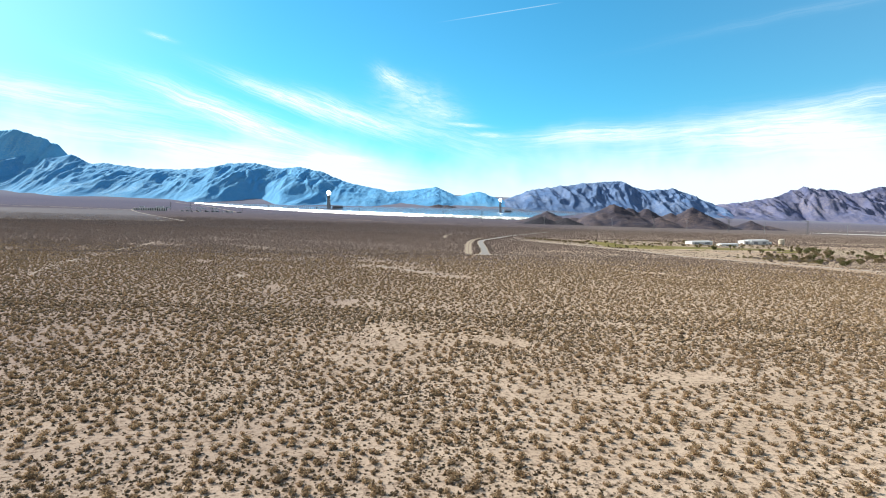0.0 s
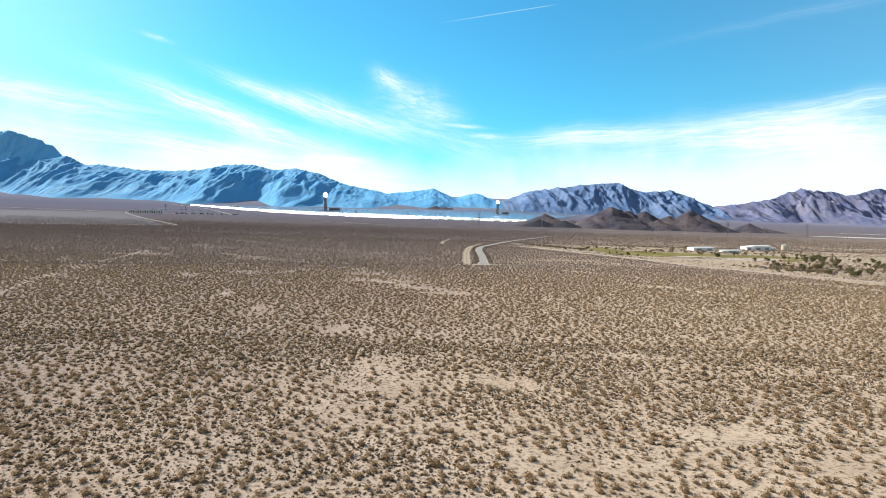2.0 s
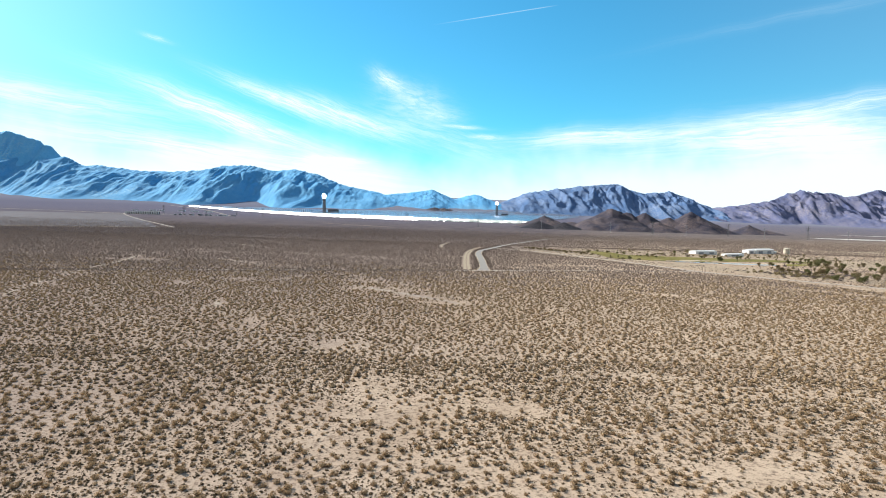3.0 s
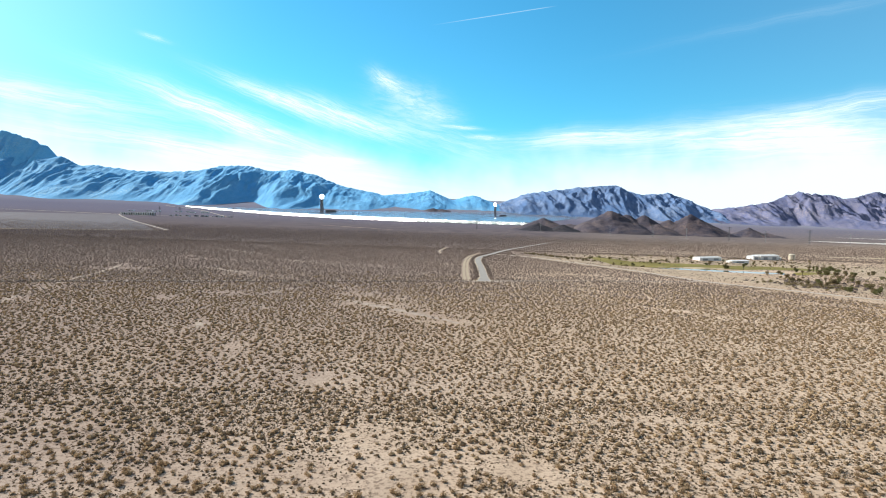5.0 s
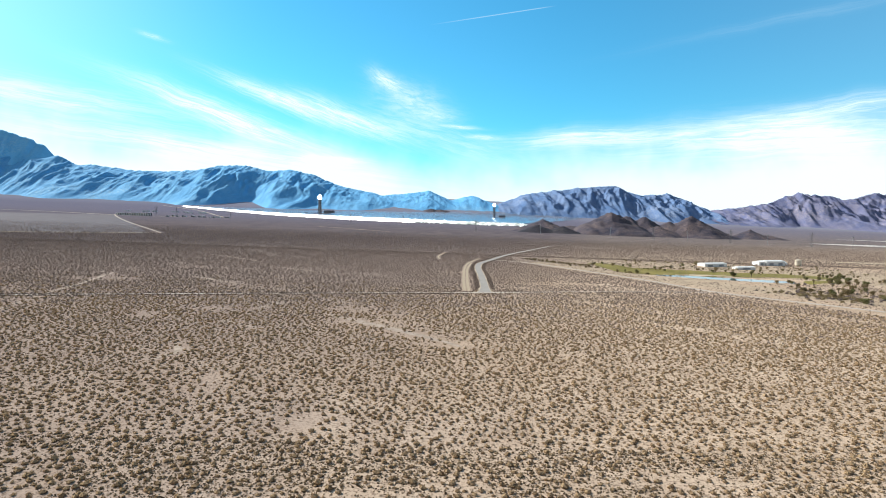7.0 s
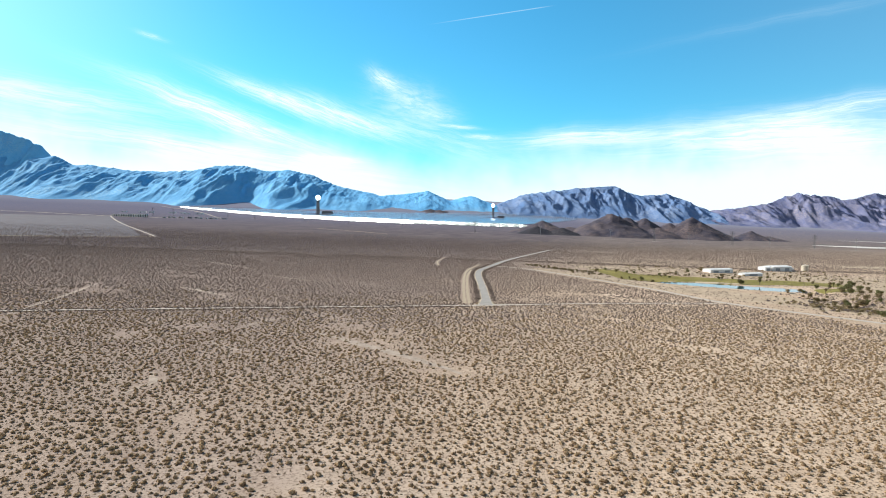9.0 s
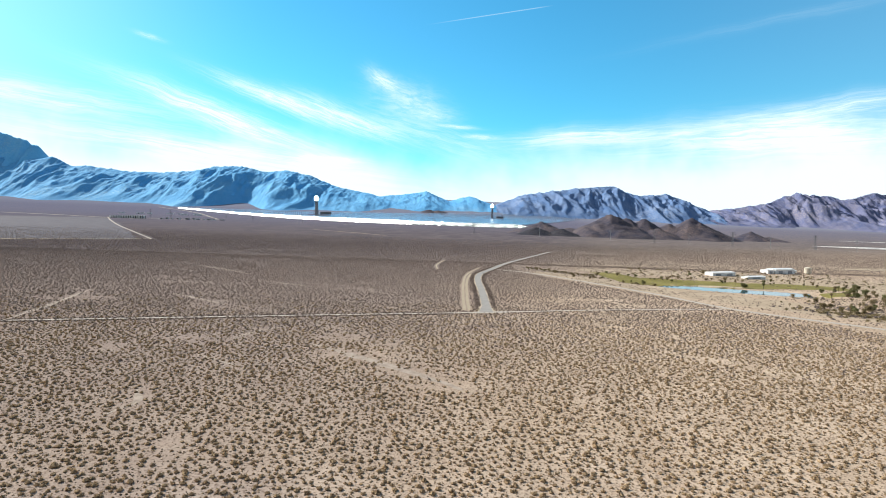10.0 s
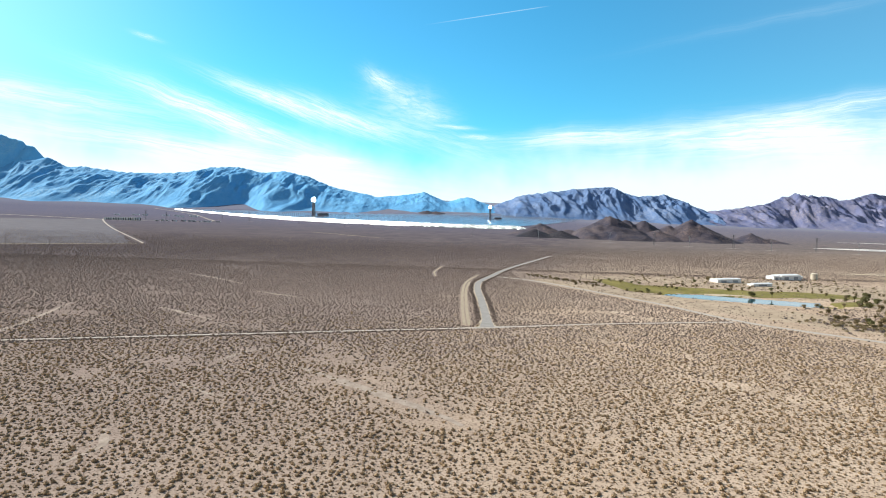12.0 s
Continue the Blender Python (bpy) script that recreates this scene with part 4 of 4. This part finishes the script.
near_shapes = [np.concatenate([mound_shape(300 + k, 7, 2, 0, 0.2) * np.array((0.62, 0.62, 0.6)), shrub_shape(20 + k, 140, 0.22, 5 + k % 3)]) for k in range(8)]
near_leaves = [soup_mesh("foliage", s, BUSH) for s in near_shapes]
near_stems = [stems_mesh(50 + k) for k in range(4)]
CELL = 1.95
x, y, rng = scatter(46, 135, CELL, 0.92, 1)
r = sizes(rng, len(x), 0.32, 1.0)
single = (y < 84) & (r > 0.6)
single &= np.cumsum(single) <= 300
for bx, by, br in zip(x[single], y[single], r[single]):
    k = rng.integers(0, 8)
    e = empty("creosote_bush", pose(bx, by, z_at(bx, by), 0, 0, rng.uniform(0, 360)) @ Matrix.Diagonal((br, br, br * rng.uniform(0.7, 1.05), 1)),
              "olive-brown creosote bush on pale sand", "shrub", "desert shrubs")
    for nm, me in (("foliage", near_leaves[k]), ("stems", near_stems[k % 4])):
        o = new(nm, me)
        o.parent = e
plant_field("creosote_bushes_near", x[~single], y[~single], r[~single], near_shapes, BUSH, "scattered olive-brown creosote bushes on sand", "shrubs", rng)

x, y, rng = scatter(135, 760, CELL, 0.92, 2)
closer = y + rng.normal(0, 45, len(x)) < 350
r = sizes(rng, len(x), 0.28, 0.86)
plant_field("creosote_bushes", x[closer], y[closer], r[closer], [mound_shape(80 + k, 6, 2, 10, 0.5) for k in range(7)], BUSH, "olive-brown creosote scrub covering the plain", "shrubs", rng)
plant_field("creosote_bushes_mid", x[~closer], y[~closer], r[~closer] * 1.1, [mound_shape(120 + k, 5, 1, 3, 0.7) for k in range(6)], BUSH_HAZED, "brown creosote scrub covering the plain", "shrubs", rng)
x, y, rng = scatter(690, 1500, 3.6, 0.92, 4)
thin = (rng.random(len(x)) > smooth(y, 950, 1480)) & (rng.random(len(x)) < smooth(y, 690, 790))
x, y = x[thin], y[thin]
plant_field("creosote_bushes_far", x, y, sizes(rng, len(x), 0.5, 1.4), [mound_shape(150 + k, 4, 1, 2, 0.7) for k in range(5)], BUSH_HAZED, "far brown creosote scrub", "shrubs", rng)
x, y, rng = scatter(46, 170, 0.68, 1.0, 5)
clump = rng.random(len(x)) < 0.25 + 0.95 * smooth(value_noise(x, y, 7, 31) * 0.55 + value_noise(x, y, 25, 32) * 0.45, 0.36, 0.66)
x, y = x[clump], y[clump]
plant_field("dry_tufts", x, y, 0.10 + 0.26 * rng.random(len(x)) ** 2, [mound_shape(180 + k, 5, 1, 4, 0.9) for k in range(6)], TUFT, "small dry grey-brown tufts and stones", "dry tufts", rng, (0.5, 1.0))
x, y, rng = scatter(150, 430, 1.3, 0.9, 6)
plant_field("dry_tufts_mid", x, y, sizes(rng, len(x), 0.12, 0.44), [mound_shape(190 + k, 4, 1, 1, 0.9) for k in range(4)], TUFT, "small dry brown tufts between bushes", "dry tufts", rng, (0.6, 1.0))


def lined(pts, offsets, step, lo, hi, seed, limit):
    """Places in a loose row beside a track."""
    rng_ = np.random.default_rng(seed)
    c = curve_points(pts, step)
    c = c[(c[:, 0] > limit[0]) & (c[:, 0] < limit[1])]
    t = np.gradient(c[:, :2], axis=0)
    t /= np.linalg.norm(t, axis=1)[:, None]
    out = []
    for o in offsets:
        keep = rng_.random(len(c)) < 0.86
        d = (o + rng_.normal(0, 0.45, len(c)))[:, None]
        out.append((c[:, :2] + np.stack([t[:, 1], -t[:, 0]], 1) * d + rng_.normal(0, 0.3, (len(c), 2)))[keep])
    q = np.concatenate(out)
    return q[:, 0], q[:, 1], sizes(rng_, len(q), lo, hi), rng_


for pts, offsets, seed, limit, lo, hi in ((CROSS, (2.5, 3.6, -2.6), 41, (-430, 18), 0.5, 1.05), (CROSS, (2.9, -2.9), 42, (44, 182), 0.4, 0.85),
                                          (MAIN, (4.3, 5.3, -4.4, -5.4), 43, (30.5, 60), 0.5, 1.1), (MAIN, (4.2, -4.2), 44, (60, 180), 0.5, 1.0)):
    x, y, r, rng = lined(pts, offsets, 1.25, lo, hi, seed, limit)
    plant_field("creosote_bushes_trackside", x, y, r, [mound_shape(220 + k, 6, 2, 8, 0.5) for k in range(5)], BUSH_HAZED, "row of dark creosote bushes along a track", "shrubs", rng, (0.6, 0.85))


# the plain goes on behind and beside the way
rng = np.random.default_rng(7)
gx, gy = np.meshgrid(np.arange(-170, 170, 2.5), np.arange(-70, 100, 2.5))
x, y = (gx + rng.uniform(-1.1, 1.1, gx.shape)).ravel(), (gy + rng.uniform(-1.1, 1.1, gy.shape)).ravel()
free = ((np.abs(x) >= 0.785 * y + 14) | (y < 46)) & (rng.random(len(x)) < 0.85)
x, y = x[free], y[free]
plant_field("creosote_bushes_around", x, y, sizes(rng, len(x), 0.34, 1.06), [mound_shape(400 + k, 5, 2, 4, 0.42) for k in range(5)], BUSH, "olive-brown creosote scrub on sand", "shrubs", rng)


# dry brush on and round the golf course
rng = np.random.default_rng(77)
x = np.concatenate([rng.uniform(200, 440, 170), rng.normal(262, 12, 60), rng.uniform(110, 210, 60), rng.uniform(240, 330, 60)])
y = np.concatenate([rng.uniform(628, 742, 170), rng.normal(440, 14, 60), 0 * x[230:290], rng.uniform(425, 500, 60)])
y[230:290] = 690 - (x[230:290] - 100) * 1.0 + rng.normal(0, 9, 60)
clear = (pond_distance(x, y) > 3) & (np.hypot(x - 300, y - 688) > 16) & (np.hypot(x - 321, y - 662) > 13) & (np.hypot(x - 390, y - 739) > 20)
x, y = x[clear], y[clear]
plant_field("dry_brush", x, y, sizes(rng, len(x), 0.8, 2.4), [shrub_shape(500 + k, 90, 0.3, 6) for k in range(6)], PALM_LEAF, "dry brown brush round the golf course", "shrubs", rng)
x, y = rng.normal(268, 18, 62), rng.normal(448, 24, 62)
plant_field("grey_brush", x, y, sizes(rng, len(x), 0.9, 2.2), [shrub_shape(520 + k, 90, 0.3, 6) for k in range(5)], GREY_BRUSH, "leafless grey-violet brush beside the track", "shrubs", rng)


# ---------- trees ----------
def tree_kind(seed, leaf_mat, palm):
    """A small tree 1 high: a forked trunk and a loose crown (palm: a single trunk and a drooping head)."""
    rng = np.random.default_rng(seed)
    bm = bmesh.new()
    clouds = []
    if palm:
        rod(bm, (0, 0, -0.05), (0.02, 0, 0.72), 0.035, 0.028, 7)
        clouds.append(leaf_cloud(rng, 150, (0.02, 0, 0.80), (0.20, 0.20, 0.17), 0.12))
        clouds.append(leaf_cloud(rng, 60, (0.02, 0, 0.62), (0.10, 0.10, 0.16), 0.10))
    else:
        rod(bm, (0, 0, -0.05), (0, 0, 0.3), 0.045, 0.035, 7)
        for k in range(6):
            a = k * 1.05 + rng.uniform(-0.4, 0.4)
            l, h = rng.uniform(0.12, 0.32), rng.uniform(0.34, 0.74)
            rod(bm, (0, 0, 0.2), (math.cos(a) * l, math.sin(a) * l, h), 0.026, 0.008, 5)
            clouds.append(leaf_cloud(rng, 80, (math.cos(a) * l, math.sin(a) * l, h), (0.24, 0.24, 0.18), 0.13))
        clouds.append(leaf_cloud(rng, 120, (0, 0, 0.27), (0.36, 0.36, 0.25), 0.13))
    trunk = bpy.data.meshes.new("trunk")
    bm.to_mesh(trunk)
    bm.free()
    trunk.materials.append(BARK)
    return trunk, soup_mesh("crown", np.concatenate(clouds), leaf_mat)


KINDS = [tree_kind(1, TREE_LEAF, False), tree_kind(2, TREE_LEAF, False), tree_kind(3, PALM_LEAF, False), tree_kind(4, TREE_LEAF, True), tree_kind(5, PALM_LEAF, True)]
TREES = ((130, 622, 4.0, 2), (143, 613, 3.4, 2), (169, 600, 4.0, 4), (177, 602, 4.4, 3), (192, 612, 5.2, 1), (195, 592, 3.4, 2), (264, 679, 4.2, 1), (288, 700, 6.5, 2),
         (268, 580, 6.5, 1), (280, 571, 6.8, 3), (270, 518, 6.5, 3), (327, 550, 7.0, 4), (335, 552, 6.5, 3), (345, 554, 7.5, 1), (351, 549, 6.5, 0), (319, 514, 5.5, 0),
         (258, 462, 6.0, 2), (270, 449, 6.5, 1), (264, 453, 4.5, 2), (271, 489, 4.5, 2), (359, 657, 4.0, 2), (327, 641, 3.5, 2), (261, 435, 5.0, 2), (292, 462, 5.5, 1),
         (278, 408, 5.0, 2), (286, 413, 5.5, 1), (305, 428, 6.0, 1), (337, 509, 6.5, 0), (343, 569, 6.0, 3), (373, 590, 6.5, 0), (402, 556, 6.0, 1), (360, 487, 6.0, 0), (300, 445, 4.0, 2))
trees = []
rt = random.Random(9)
more = [(150 + rt.uniform(0, 260), 0, rt.uniform(2.2, 4.2), rt.choice((2, 2, 0, 4))) for _ in range(46)]
more = [(a, 655 - (a - 150) * 0.25 + rt.uniform(-12, 26), h, k) for a, _, h, k in more]
more += [(rt.uniform(262, 420), rt.uniform(395, 560), rt.uniform(3, 6), rt.choice((0, 2, 2, 2, 2, 4))) for _ in range(85)]
more += [(rt.uniform(98, 150), 0, rt.uniform(2.0, 3.6), 2) for _ in range(26)]
for tx, ty, h, k in list(TREES) + more:
    if ty == 0:
        ty = 700 - (tx - 95) * 1.35 + rt.uniform(-6, 14)
    if pond_distance(np.array([tx]), np.array([ty]))[0] < 2:
        continue
    e = empty("palm_tree" if k > 2 else "desert_tree", pose(tx, ty, z_at(tx, ty), 0, 0, rt.uniform(0, 360)) @ Matrix.Diagonal((h * rt.uniform(0.75, 1.0), h * 0.85, h * 0.8, 1)),
              ("tall thin palm with a ragged head by the fairway" if k > 2 else "small dry brownish tree on the golf course" if k == 2 else "small dark green tree on the golf course"), "tree", "golf course trees")
    for nm, me in zip(("trunk", "crown"), KINDS[k]):
        o = new(nm, me)
        o.parent = e
